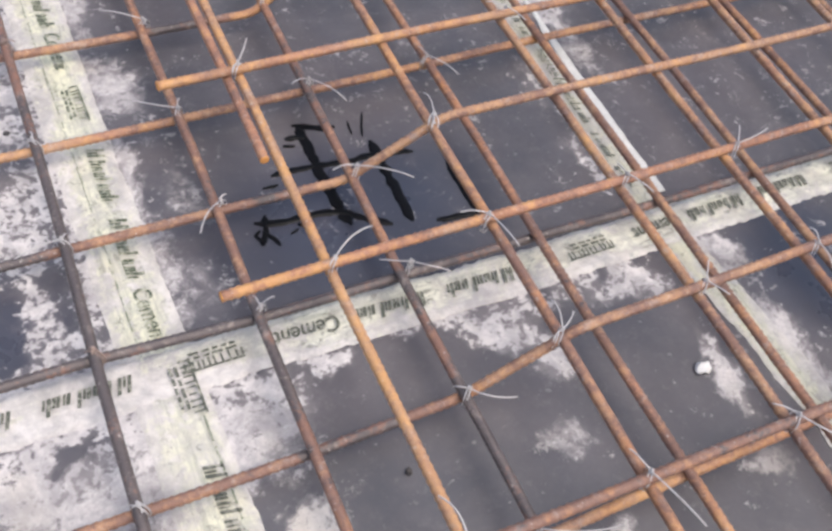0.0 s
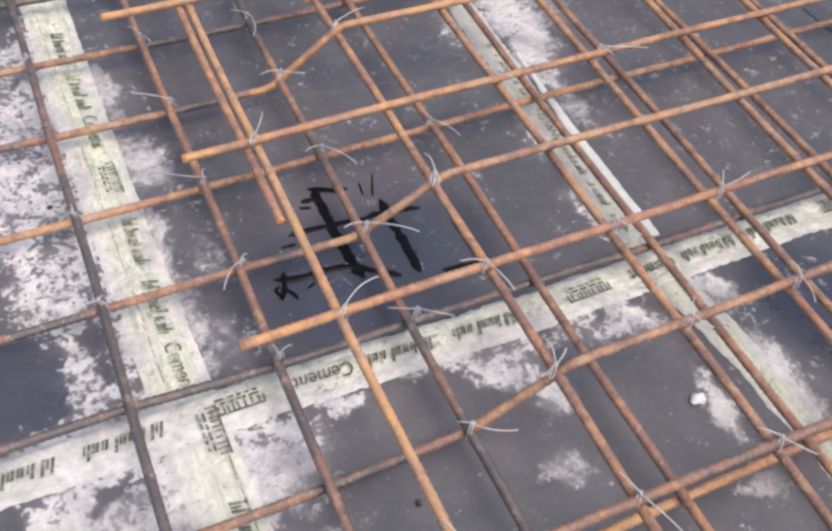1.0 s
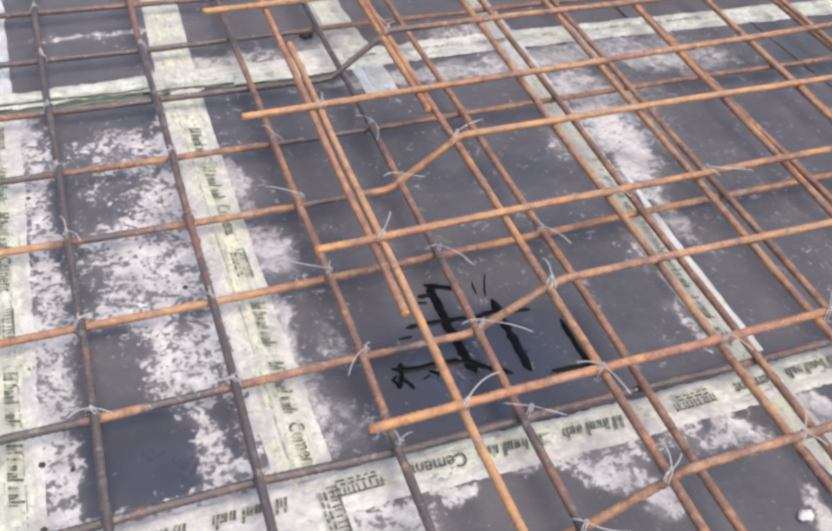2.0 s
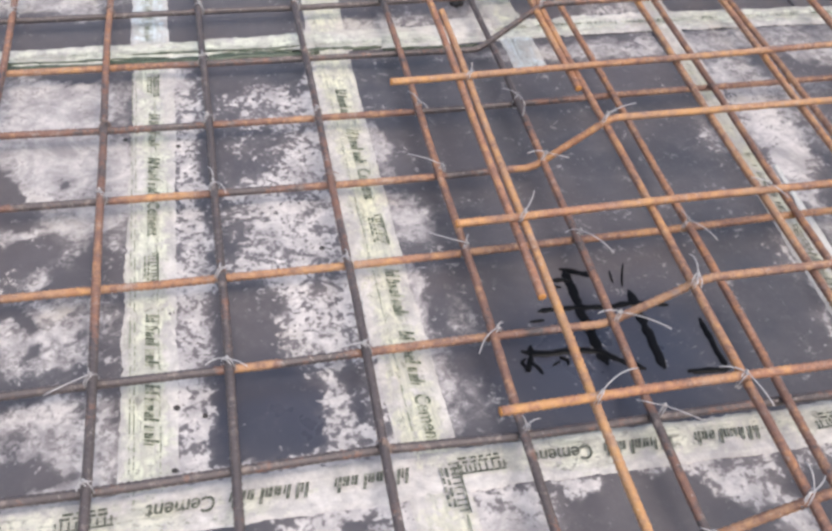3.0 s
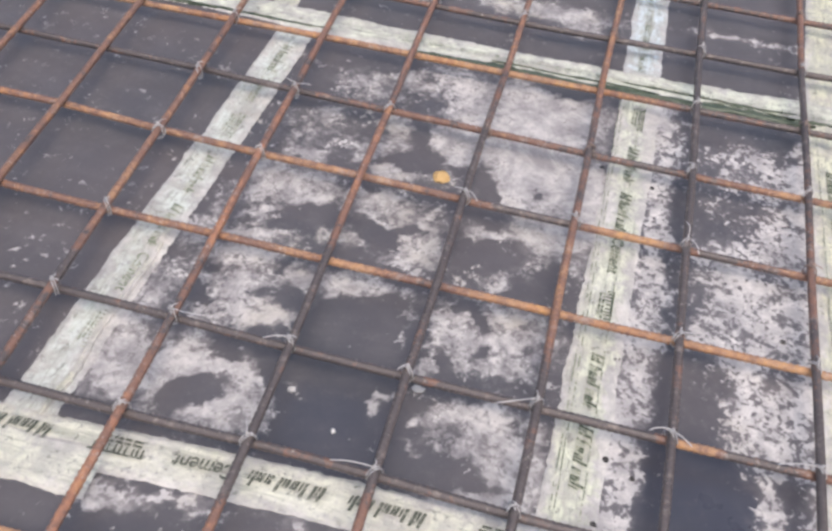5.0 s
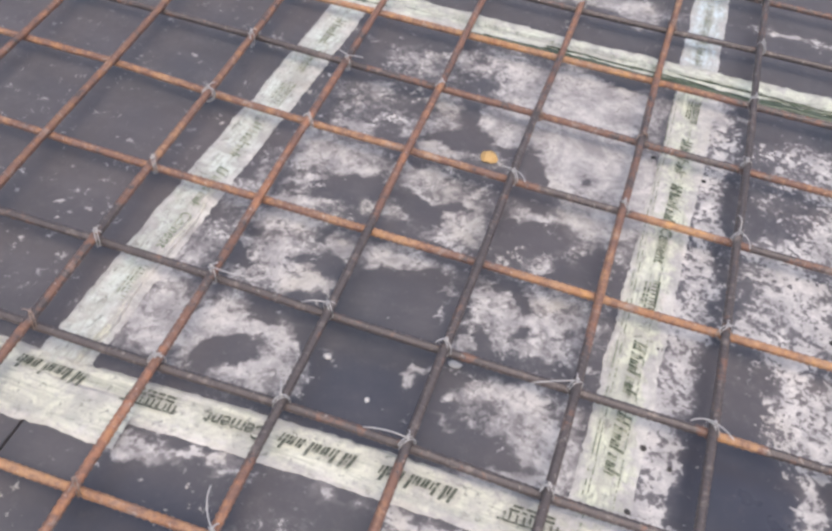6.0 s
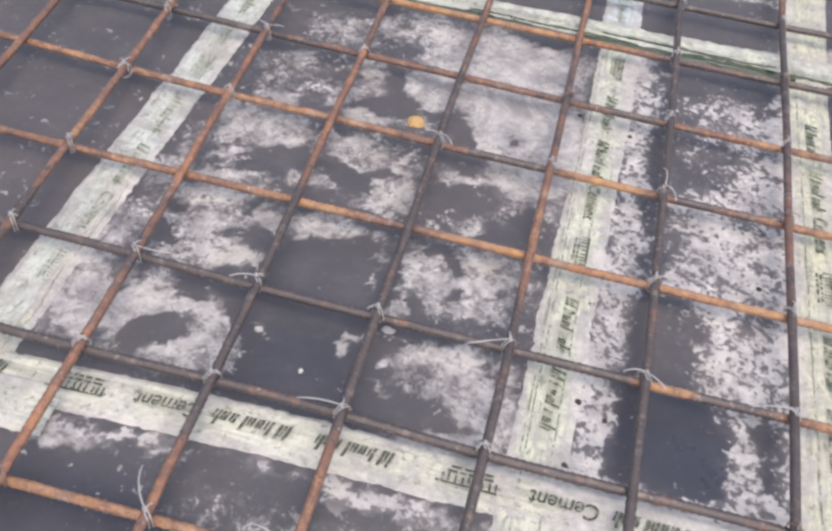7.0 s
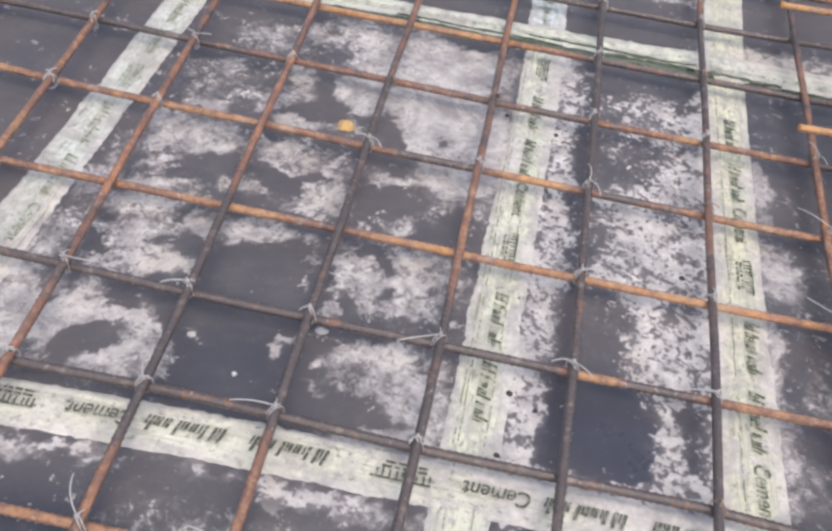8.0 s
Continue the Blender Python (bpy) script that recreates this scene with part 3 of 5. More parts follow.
def panel(x0, x1, y0, y1, near, sheen_or_worn):
    g = 0.0015
    x0, x1, y0, y1 = x0 + g, x1 - g, y0 + g, y1 - g
    step = 0.006 if near else 0.15
    nx, ny = max(2, int((x1 - x0) / step)), max(2, int((y1 - y0) / step))
    top = rng.uniform(-0.0006, 0.0006)
    ch = 0.0012
    xs = np.concatenate([[x0, x0], np.linspace(x0 + ch, x1 - ch, nx), [x1, x1]])
    ys = np.concatenate([[y0, y0], np.linspace(y0 + ch, y1 - ch, ny), [y1, y1]])
    zx = np.concatenate([[-0.022, -ch], np.zeros(nx), [-ch, -0.022]])
    zy = np.concatenate([[-0.022, -ch], np.zeros(ny), [-ch, -0.022]])
    X, Y = np.meshgrid(xs, ys)
    Z = top + np.minimum(*np.meshgrid(zx, zy))
    v = np.stack([X, Y, Z], axis=2).reshape(-1, 3)
    w, h = len(xs), len(ys)
    i = (np.arange(h - 1)[:, None] * w + np.arange(w - 1)[None, :])
    f = np.stack([i, i + 1, i + w + 1, i + w], axis=2).reshape(-1, 4).tolist()
    ob = mesh_object("panel", v, f, PANEL, floor, smooth=False)
    point_attr(ob, "stain", stain_field(v[:, 0], v[:, 1]))
    point_attr(ob, "crisp", crisp_field(v[:, 0], v[:, 1]))
    point_attr(ob, "sheen_or_worn", np.full(len(v), sheen_or_worn))
    point_attr(ob, "wet", wet_field(v[:, 0], v[:, 1]))


MID_X = [-2.49, -1.89, -1.29, -0.69, -0.09, 0.205, 0.815, 1.415, 2.015, 2.615]
FAR_X = [-2.49, -1.95, -1.35, -0.75, -0.09, 0.22, 0.55, 1.15, 1.75, 2.35, 2.615]
ROWS_Y = [-2.03, -1.17, -0.312, 0.552, 1.412, 2.272]
for r, (ya, yb) in enumerate(zip(ROWS_Y, ROWS_Y[1:])):
    edges = FAR_X if r == 3 else MID_X
    for xa, xb in zip(edges, edges[1:]):
        # the last value paints more sky sheen into far and left boards
        panel(xa, xb, ya, yb, r in (1, 2, 3) and xb > -1.3 and xa < 1.9, 0.5 if r == 3 or xb < -0.6 else (0.35 if xa < -0.6 else (0.24 if xa > 0.2 else 0.12)))


# ---- joint tapes ----
def tape(points, width, z, mat, label, ragged=0.0036, wrinkle=0.0019, seed=0, washed=1.0):
    """A thin strip of woven plastic along the points, with creased face and uneven edges."""
    line, u = smooth_line([(x, y, 0) for x, y in points], 0.006)
    tan = np.gradient(line, axis=0)
    tan /= np.linalg.norm(tan, axis=1)[:, None]
    nor = np.stack([-tan[:, 1], tan[:, 0]], axis=1)
    m = 14
    c = np.linspace(-1, 1, m)
    v = []
    for i, p in enumerate(line):
        wl = width / 2 + ragged * (noise.noise((u[i] * 18, seed, 0)) + 0.9 * noise.noise((u[i] * 110, seed, 3)))
        wr = width / 2 + ragged * (noise.noise((u[i] * 18, seed, 7)) + 0.9 * noise.noise((u[i] * 110, seed, 9)))
        for k, q in enumerate(c):
            off = q * (wr if q > 0 else wl)
            crease = abs(noise.noise((u[i] * 9, off * 130, seed + 20))) * wrinkle * 1.5
            crease += max(0, noise.noise((u[i] * 55, off * 200, seed + 40))) * wrinkle
            edge = -z if k in (0, m - 1) else 0
            v.append((p[0] + nor[i, 0] * off, p[1] + nor[i, 1] * off, z + crease + edge if not edge else 0.0004))
    n = len(line)
    f = [(i * m + k, i * m + k + 1, (i + 1) * m + k + 1, (i + 1) * m + k) for i in range(n - 1) for k in range(m - 1)]
    f = [q[::-1] for q in f]
    ob = mesh_object("joint_tape", v, f, mat)
    w = np.array(v)
    rim = np.tile(np.abs(c), n) ** 3
    point_attr(ob, "stain", np.clip(stain_field(w[:, 0], w[:, 1]) * washed * np.where(w[:, 1] < -0.345, 0.45, 1.0) + 0.48 * rim, 0, 0.85))
    point_attr(ob, "crisp", crisp_field(w[:, 0], w[:, 1]))
    return tagged(ob, label, "tape", "tapes over the formwork joints")


INK = {}


def ink(parent, mat, x, y, z, along, across, head, slant=0.0):
    """One flat printed bar."""
    v, f = INK.setdefault((parent.name, mat.name), ([], []))
    c, s = math.cos(head), math.sin(head)
    k = len(v)
    for p, q in ((-along, -across), (along, -across), (along, across), (-along, across)):
        p, q = (p + slant * q) / 2, q / 2
        v.append((x + p * c - q * s, y + p * s + q * c, z))
    f.append((k, k + 1, k + 2, k + 3))


HIGH = (1.0, 1.0, 0.9, 0.62, 0.64, 1.0, 0.64, 0.62, 1.0)
LOW = (1.0, 0.64, 0.62, 0.62, 0.64, 0.85)


def print_line(parent, x, y, head, reach, cap, shift, z, mat=None, start=0.0, faint=0.0):
    """Worn printing along a tape: two words of plain strokes, then small lines, over and over."""
    mat = mat or PRINT
    c, s = math.cos(head), math.sin(head)
    pitch, u = cap * 0.70, start

    def bar(px, across, a, b, slant=0.0):
        ink(parent, mat, x + c * px - s * across, y + s * px + c * across, z, a, b, head, slant)

    while u < reach - 0.02:
        for heights in (HIGH, LOW):
            for hgt in heights:
                if u > reach:
                    break
                if rng.random() > faint:
                    h = cap * hgt
                    base = shift - cap / 2
                    bar(u, base + h / 2, pitch * rng.choice((0.2, 0.26, 0.34)), h, 0.25)
                    if rng.random() < 0.75:
                        low = cap * 0.6
                        bar(u + pitch * 0.45, base + low / 2, pitch * rng.choice((0.16, 0.34)), low, 0.25)
                u += pitch
            u += pitch * 0.9
        for row in (-0.38, -0.08, 0.22):
            w = u
            while w < min(u + cap * 3.6, reach):
                ln = rng.uniform(0.25, 0.7) * cap
                if rng.random() < 0.8:
                    bar(w + ln / 2, shift + row * cap, ln, cap * 0.15)
                w += ln + cap * 0.18
        u += cap * 4.4


V1 = tape([(-0.694, -0.36), (-0.693, -0.15), (-0.690, 0.03), (-0.686, 0.16), (-0.682, 0.30), (-0.678, 0.535)], 0.064, 0.0010, TAPE_COOL, "pale grey-green creased plastic tape strip along a board joint", seed=1, wrinkle=0.0026)
tape([(-0.722, 0.55), (-0.738, 0.70), (-0.748, 1.35)], 0.044, 0.0010, TAPE_LONG, "crumpled cream plastic tape strip on a far board joint", seed=2, wrinkle=0.002)
V2 = tape([(-0.100, -0.37), (-0.096, -0.1), (-0.093, 0.1), (-0.088, 0.3), (-0.085, 0.535)], 0.064, 0.0010, TAPE_GREEN, "stained cream plastic tape with dark green printed lines", seed=3)
V2F = tape([(-0.091, 0.575), (-0.093, 1.38)], 0.062, 0.0010, TAPE_BLUE, "pale bluish plastic tape strip on a far board joint", seed=4)
V3 = tape([(0.214, -1.0), (0.203, -0.3), (0.200, 0.0), (0.202, 0.3), (0.206, 0.53), (0.226, 0.95), (0.23, 1.38)], 0.068, 0.0012, TAPE_LONG, "cream plastic tape with dark lettering smears and cement drips", seed=5, ragged=0.002, washed=0.5)
tape([(0.548, 0.455), (0.549, 0.53), (0.543, 0.615)], 0.060, 0.0013, TAPE_BLUE, "pale bluish plastic tape ending on the bare board", seed=6, ragged=0.003, washed=0.3)
tape([(0.546, 0.578), (0.538, 0.66), (0.537, 0.78), (0.545, 1.38)], 0.068, 0.0062, TAPE_LONG, "crumpled cream plastic tape lapped over a bluish end", seed=15, wrinkle=0.0042, ragged=0.004)
tape([(0.432, 0.588), (0.47, 0.592), (0.512, 0.585)], 0.062, 0.0056, TAPE, "short crumpled cream plastic flap over the far joint", seed=16, wrinkle=0.0042, ragged=0.005)
V5 = tape([(0.833, -1.0), (0.822, -0.5), (0.802, -0.28), (0.807, -0.07), (0.826, 0.18), (0.842, 0.4), (0.852, 0.55), (0.86, 0.8)], 0.048, 0.0011, TAPE_DIRTY, "greenish plastic tape strip under doubled bars", seed=7)
HN = tape([(-2.45, -0.318), (-1.28, -0.33), (-0.65, -0.321), (-0.53, -0.314), (-0.4, -0.308), (-0.14, -0.303), (0.02, -0.303), (0.3, -0.305), (0.6, -0.313), (1.0, -0.310), (2.58, -0.312)], 0.056, 0.0028, TAPE, "long cream plastic tape with dark printing across the near joint", seed=8)
HF = tape([(-2.45, 0.556), (-1.3, 0.574), (-0.9, 0.571), (-0.64, 0.563), (-0.42, 0.555), (-0.2, 0.555), (0.0, 0.560), (0.17, 0.570), (0.35, 0.571), (0.6, 0.582), (0.8, 0.586), (1.2, 0.580), (2.58, 0.556)], 0.064, 0.0028, TAPE_PALE, "long creased cream plastic tape over the far cross joint", seed=9, wrinkle=0.0022, ragged=0.0055)

tape([(-1.02, -0.362), (-0.8, -0.352), (-0.585, -0.347)], 0.062, 0.0046, TAPE, "short cream plastic tape piece overlapping the long one", seed=11, wrinkle=0.0022)


def brand_bars(parent, mat, x, y, z, head, length, cap):
    """A printed brand word as plain slanted bars."""
    pitch = length / len(HIGH)
    c, s = math.cos(head), math.sin(head)
    for k, hgt in enumerate(HIGH):
        h, u = cap * hgt, pitch * (k + 0.25)
        q = (h - cap) / 2
        ink(parent, mat, x + c * u - s * q, y + s * u + c * q, z, pitch * 0.40, h, head, 0.25)
        u, q, h = u + pitch * 0.42, -cap * 0.2, cap * 0.6
        if k not in (1, 5):
            ink(parent, mat, x + c * u - s * q, y + s * u + c * q, z, pitch * (0.34 if k % 2 else 0.26), h, head, 0.25)


def small_lines(parent, mat, x, y, z, head, length, cap):
    """Printing that cannot be read: a thick line with stems under it and two rows of small strokes."""
    c, s = math.cos(head), math.sin(head)

    def bar(u, q, a, b):
        ink(parent, mat, x + c * u - s * q, y + s * u + c * q, z, a, b, head)

    bar(length * 0.5, cap * 0.38, length * 0.96, cap * 0.13)
    u = 0.003
    while u < length - 0.003:
        bar(u, cap * 0.08, 0.0022, cap * rng.uniform(0.4, 0.6))
        u += rng.uniform(0.0045, 0.008)
    for row in (-0.34, -0.62):
        u = length * 0.1
        while u < length * 0.75:
            ln = rng.uniform(0.25, 0.6) * cap
            bar(u + ln / 2, row * cap, ln, cap * 0.16)
            u += ln + cap * 0.14


def cement_word(parent, mat, x, y, z, head, length, cap):
    """The printed word that can be read."""
    text = bpy.data.curves.new("printed_word", "FONT")
    text.body = "Cement"
    text.size = 1.0
    text.shear = 0.18
    text.offset = 0.018
    text.align_x = "LEFT"
    holder = bpy.data.objects.new("printed_word", text)
    scene.collection.objects.link(holder)
    bpy.context.view_layer.update()
    me = bpy.data.meshes.new_from_object(holder)
    bpy.data.objects.remove(holder)
    co = np.array([q.co for q in me.vertices])
    lo, hi = co.min(axis=0), co.max(axis=0)
    u = (co[:, 0] - lo[0]) / (hi[0] - lo[0]) * length
    q = ((co[:, 1] - lo[1]) / (hi[1] - lo[1]) - 0.5) * cap
    c, s = math.cos(head), math.sin(head)
    out = np.stack([x + c * u - s * q, y + s * u + c * q, np.full(len(u), z)], axis=1)
    me.vertices.foreach_set("co", out.ravel())
    me.materials.clear()
    me.materials.append(mat)
    me.update()
    ob = new("printed_word", me)
    ob.parent = parent
    ob["label"] = "dark printed word Cement"


def print_run(parent, mat, starts, center, head, z, cap, reach=(-9, 9)):
    """The tape's printing, which comes again every 0.415 m: two brand words, a word, small lines."""
    along_x = abs(math.cos(head)) > 0.7
    for start in starts:
        for what, at, ln in (("brand", 0.0, 0.082), ("brand", 0.108, 0.084), ("word", 0.205, 0.070), ("lines", 0.305, 0.065)):
            p = start - at
            if not reach[0] < p - ln or not p < reach[1]:
                continue
            turn = head + (float(np.interp(p - ln, center[0], center[1])) - float(np.interp(p, center[0], center[1]))) / ln * (-1 if along_x else 1)
            x, y = (p, float(np.interp(p, center[0], center[1]))) if along_x else (float(np.interp(p, center[0], center[1])), p)
            {"brand": brand_bars, "word": cement_word, "lines": small_lines}[what](parent, mat, x, y, z, turn, ln, cap)


HN_LINE = ((-2.4, -1.2, -0.6, -0.45, -0.3, 0.0, 0.3, 0.6, 0.75, 1.0, 2.5), (-0.318, -0.33, -0.316, -0.309, -0.306, -0.304, -0.306, -0.315, -0.314, -0.310, -0.312))
print_run(HN, PRINT, (2.275, 1.86, 1.445, 1.03, 0.589, 0.174, -0.241, -0.656, -1.071), HN_LINE, math.pi, 0.0064, 0.0185)
V3_LINE = ((-1.0, -0.5, -0.2, 0.0, 0.5), (0.224, 0.221, 0.210, 0.214, 0.208))
print_run(V3, PRINT_GREEN, (0.835, 0.42, 0.005), V3_LINE, -math.pi / 2, 0.0036, 0.0185, (-0.28, 0.53))
print_run(V3, PRINT, (-0.41, -0.825), V3_LINE, -math.pi / 2, 0.0036, 0.0185, (-0.98, -0.34))
small_lines(HN, PRINT, 0.222, -0.296, 0.0066, -math.pi / 2, 0.065, 0.02)
print_run(V2, PRINT_GREEN, (0.799, 0.384, -0.031), ((-0.4, 0.5), (-0.097, -0.084)), -math.pi / 2, 0.0034, 0.0165, (-0.285, 0.52))
print_run(V1, PRINT_FAINT, (0.58,), ((-0.3, 0.5), (-0.684, -0.674)), -math.pi / 2, 0.0034, 0.018, (-0.29, 0.51))
print_run(V1, PRINT_FAINT, (0.165,), ((-0.3, 0.5), (-0.684, -0.674)), -math.pi / 2, 0.0034, 0.016, (-0.29, 0.51))
print_line(V5, 0.826, 0.18, -math.pi / 2 - 0.06, 0.42, 0.014, 0.0, 0.0034, faint=0.2)
print_line(HF, 1.3, 0.582, math.pi, 0.72, 0.014, 0.004, 0.0075, PRINT_GREEN, faint=0.2)
print_line(HF, 0.38, 0.560, math.pi, 0.9, 0.011, 0.008, 0.0075, PRINT_FAINT, faint=0.3)
print_line(V2F, -0.092, 1.2, -math.pi / 2, 0.6, 0.014, 0.0, 0.0034, PRINT_FAINT)


def pinstripe(parent, x, y0, y1, width, z):
    y = y1
    while y > y0:
        ln = rng.uniform(0.004, 0.03)
        ink(parent, PRINT_FAINT, x + rng.uniform(-0.0006, 0.0006), y - ln / 2, z, width, ln, 0.0)
        y -= ln + rng.uniform(0.001, 0.012)


for dx in (-0.021, -0.016, 0.012):
    pinstripe(V2, -0.097 + dx, -0.33, 0.5, 0.0016, 0.0033)
pinstripe(V3, 0.19, -0.28, 0.5, 0.0016, 0.0036)
pinstripe(V3, 0.226, -0.9, -0.36, 0.002, 0.0036)
for (owner, inked), (v, f) in INK.items():
    ob = mesh_object("printing", v, f, bpy.data.materials[inked], bpy.data.objects[owner], "worn dark printed strokes", smooth=False)
    ob["kind"] = "stuff"


def crumple(x0, x1, y, width, seed):
    """A narrow folded edge of plastic, standing up in creases."""
    n = int((x1 - x0) / 0.004)
    v, m = [], 7
    for i in range(n):
        u = x0 + (x1 - x0) * i / (n - 1)
        mid = y + 0.006 * noise.noise((u * 8, seed, 0))
        w = width * (0.6 + 0.5 * abs(noise.noise((u * 14, seed, 4)))) * min(1, (i + 2) / 12, (n - i + 1) / 12)
        for k in range(m):
            q = k / (m - 1) - 0.5
            z = 0.0045 + (0.0 if k in (0, m - 1) else 0.004 * abs(noise.noise((u * 40, q * 9, seed)))) - (0.0044 if k in (0, m - 1) else 0)
            v.append((u, mid + q * w + 0.002 * noise.noise((u * 60, q * 5, seed + 2)), z + 0.0004))
    f = [(i * m + k, (i + 1) * m + k, (i + 1) * m + k + 1, i * m + k + 1) for i in range(n - 1) for k in range(m - 1)]
    return mesh_object("folded_edge", v, f, FOLD, HF, "dark green crumpled fold of the tape; thin ones are crease shade")


crumple(-0.47, -0.10, 0.525, 0.028, 1)
# the thin strips under 1 cm draw the dark of the tape's creases
crumple(-0.34, -0.06, 0.540, 0.007, 13)
crumple(-0.12, 0.16, 0.552, 0.006, 17)
crumple(0.02, 0.30, 0.541, 0.007, 21)
crumple(-0.95, -0.62, 0.542, 0.008, 25)
crumple(-0.16, 0.19, 0.532, 0.020, 5)
crumple(0.3, 0.5, 0.53, 0.006, 9)


curl = tape([(-0.672, 0.01), (-0.668, -0.06), (-0.676, -0.14), (-0.672, -0.24), (-0.680, -0.30)], 0.009, 0.0045, TAPE_LONG, "", seed=14, wrinkle=0.003)
curl.name = "curled_edge"
curl.parent = V1
for key in ("category", "group"):
    del curl[key]
curl["label"] = "yellowish curled edge of the tape"


# ---- white strip beside the third joint ----
def white_strip():
    line, u = smooth_line([(0.831, -0.264, 0.004), (0.836, -0.15, 0.004), (0.841, -0.05, 0.004), (0.852, 0.07, 0.004), (0.858, 0.15, 0.004)], 0.006)
    v, m = [], 6
    for i, p in enumerate(line):
        w = (0.0175 if p[1] < -0.06 else 0.0175 - 0.06 * min(p[1] + 0.06, 0.15)) + 0.003 * noise.noise((u[i] * 30, 0, 5)) + 0.0035 * noise.noise((u[i] * 90, 2, 5))
        shift = 0.0008 * noise.noise((u[i] * 24, 7, 3))
        lift = 0.0004 * noise.noise((u[i] * 20, 3, 1))
        prof = ((-0.5, 0.0006), (-0.42, 0.0022), (-0.1, 0.0027), (0.2, 0.0024), (0.43, 0.0020), (0.5, 0.0006))
        for q, z in prof:
            v.append((p[0] + q * w + shift, p[1], z + (lift if z > 0.001 else 0)))
    n = len(line)
    f = [(i * m + k, i * m + k + 1, (i + 1) * m + k + 1, (i + 1) * m + k) for i in range(n - 1) for k in range(m - 1)]
    f += [tuple(range(m))[::-1], tuple((n - 1) * m + k for k in range(m))]
    ob = mesh_object("sealing_strip", v, f, STRIP)
    tagged(ob, "flat chalky white sealing strip with worn edges beside a tape", "strip")


white_strip()


# ---- bars ----
R1, R2 = 0.0053, 0.0053
ZB, ZA, ZTA, ZT = 0.0260, 0.0366, 0.0890, 0.1002
Y0, Y1, X0, X1 = -1.98, 2.22, -2.44, 2.56


def lengthwise(xa, ya, xb, yb, z, r, rust, label, group, y0=Y0, y1=Y1, ends=()):
    """A bar that runs along y through two known places."""
    k = (xb - xa) / (yb - ya)
    ys = [y0, (y0 + y1) / 2, y1]
    return rebar("rebar", [(xa + k * (y - ya), y, z) for y in ys], r, rust, label, group, 1, ends)


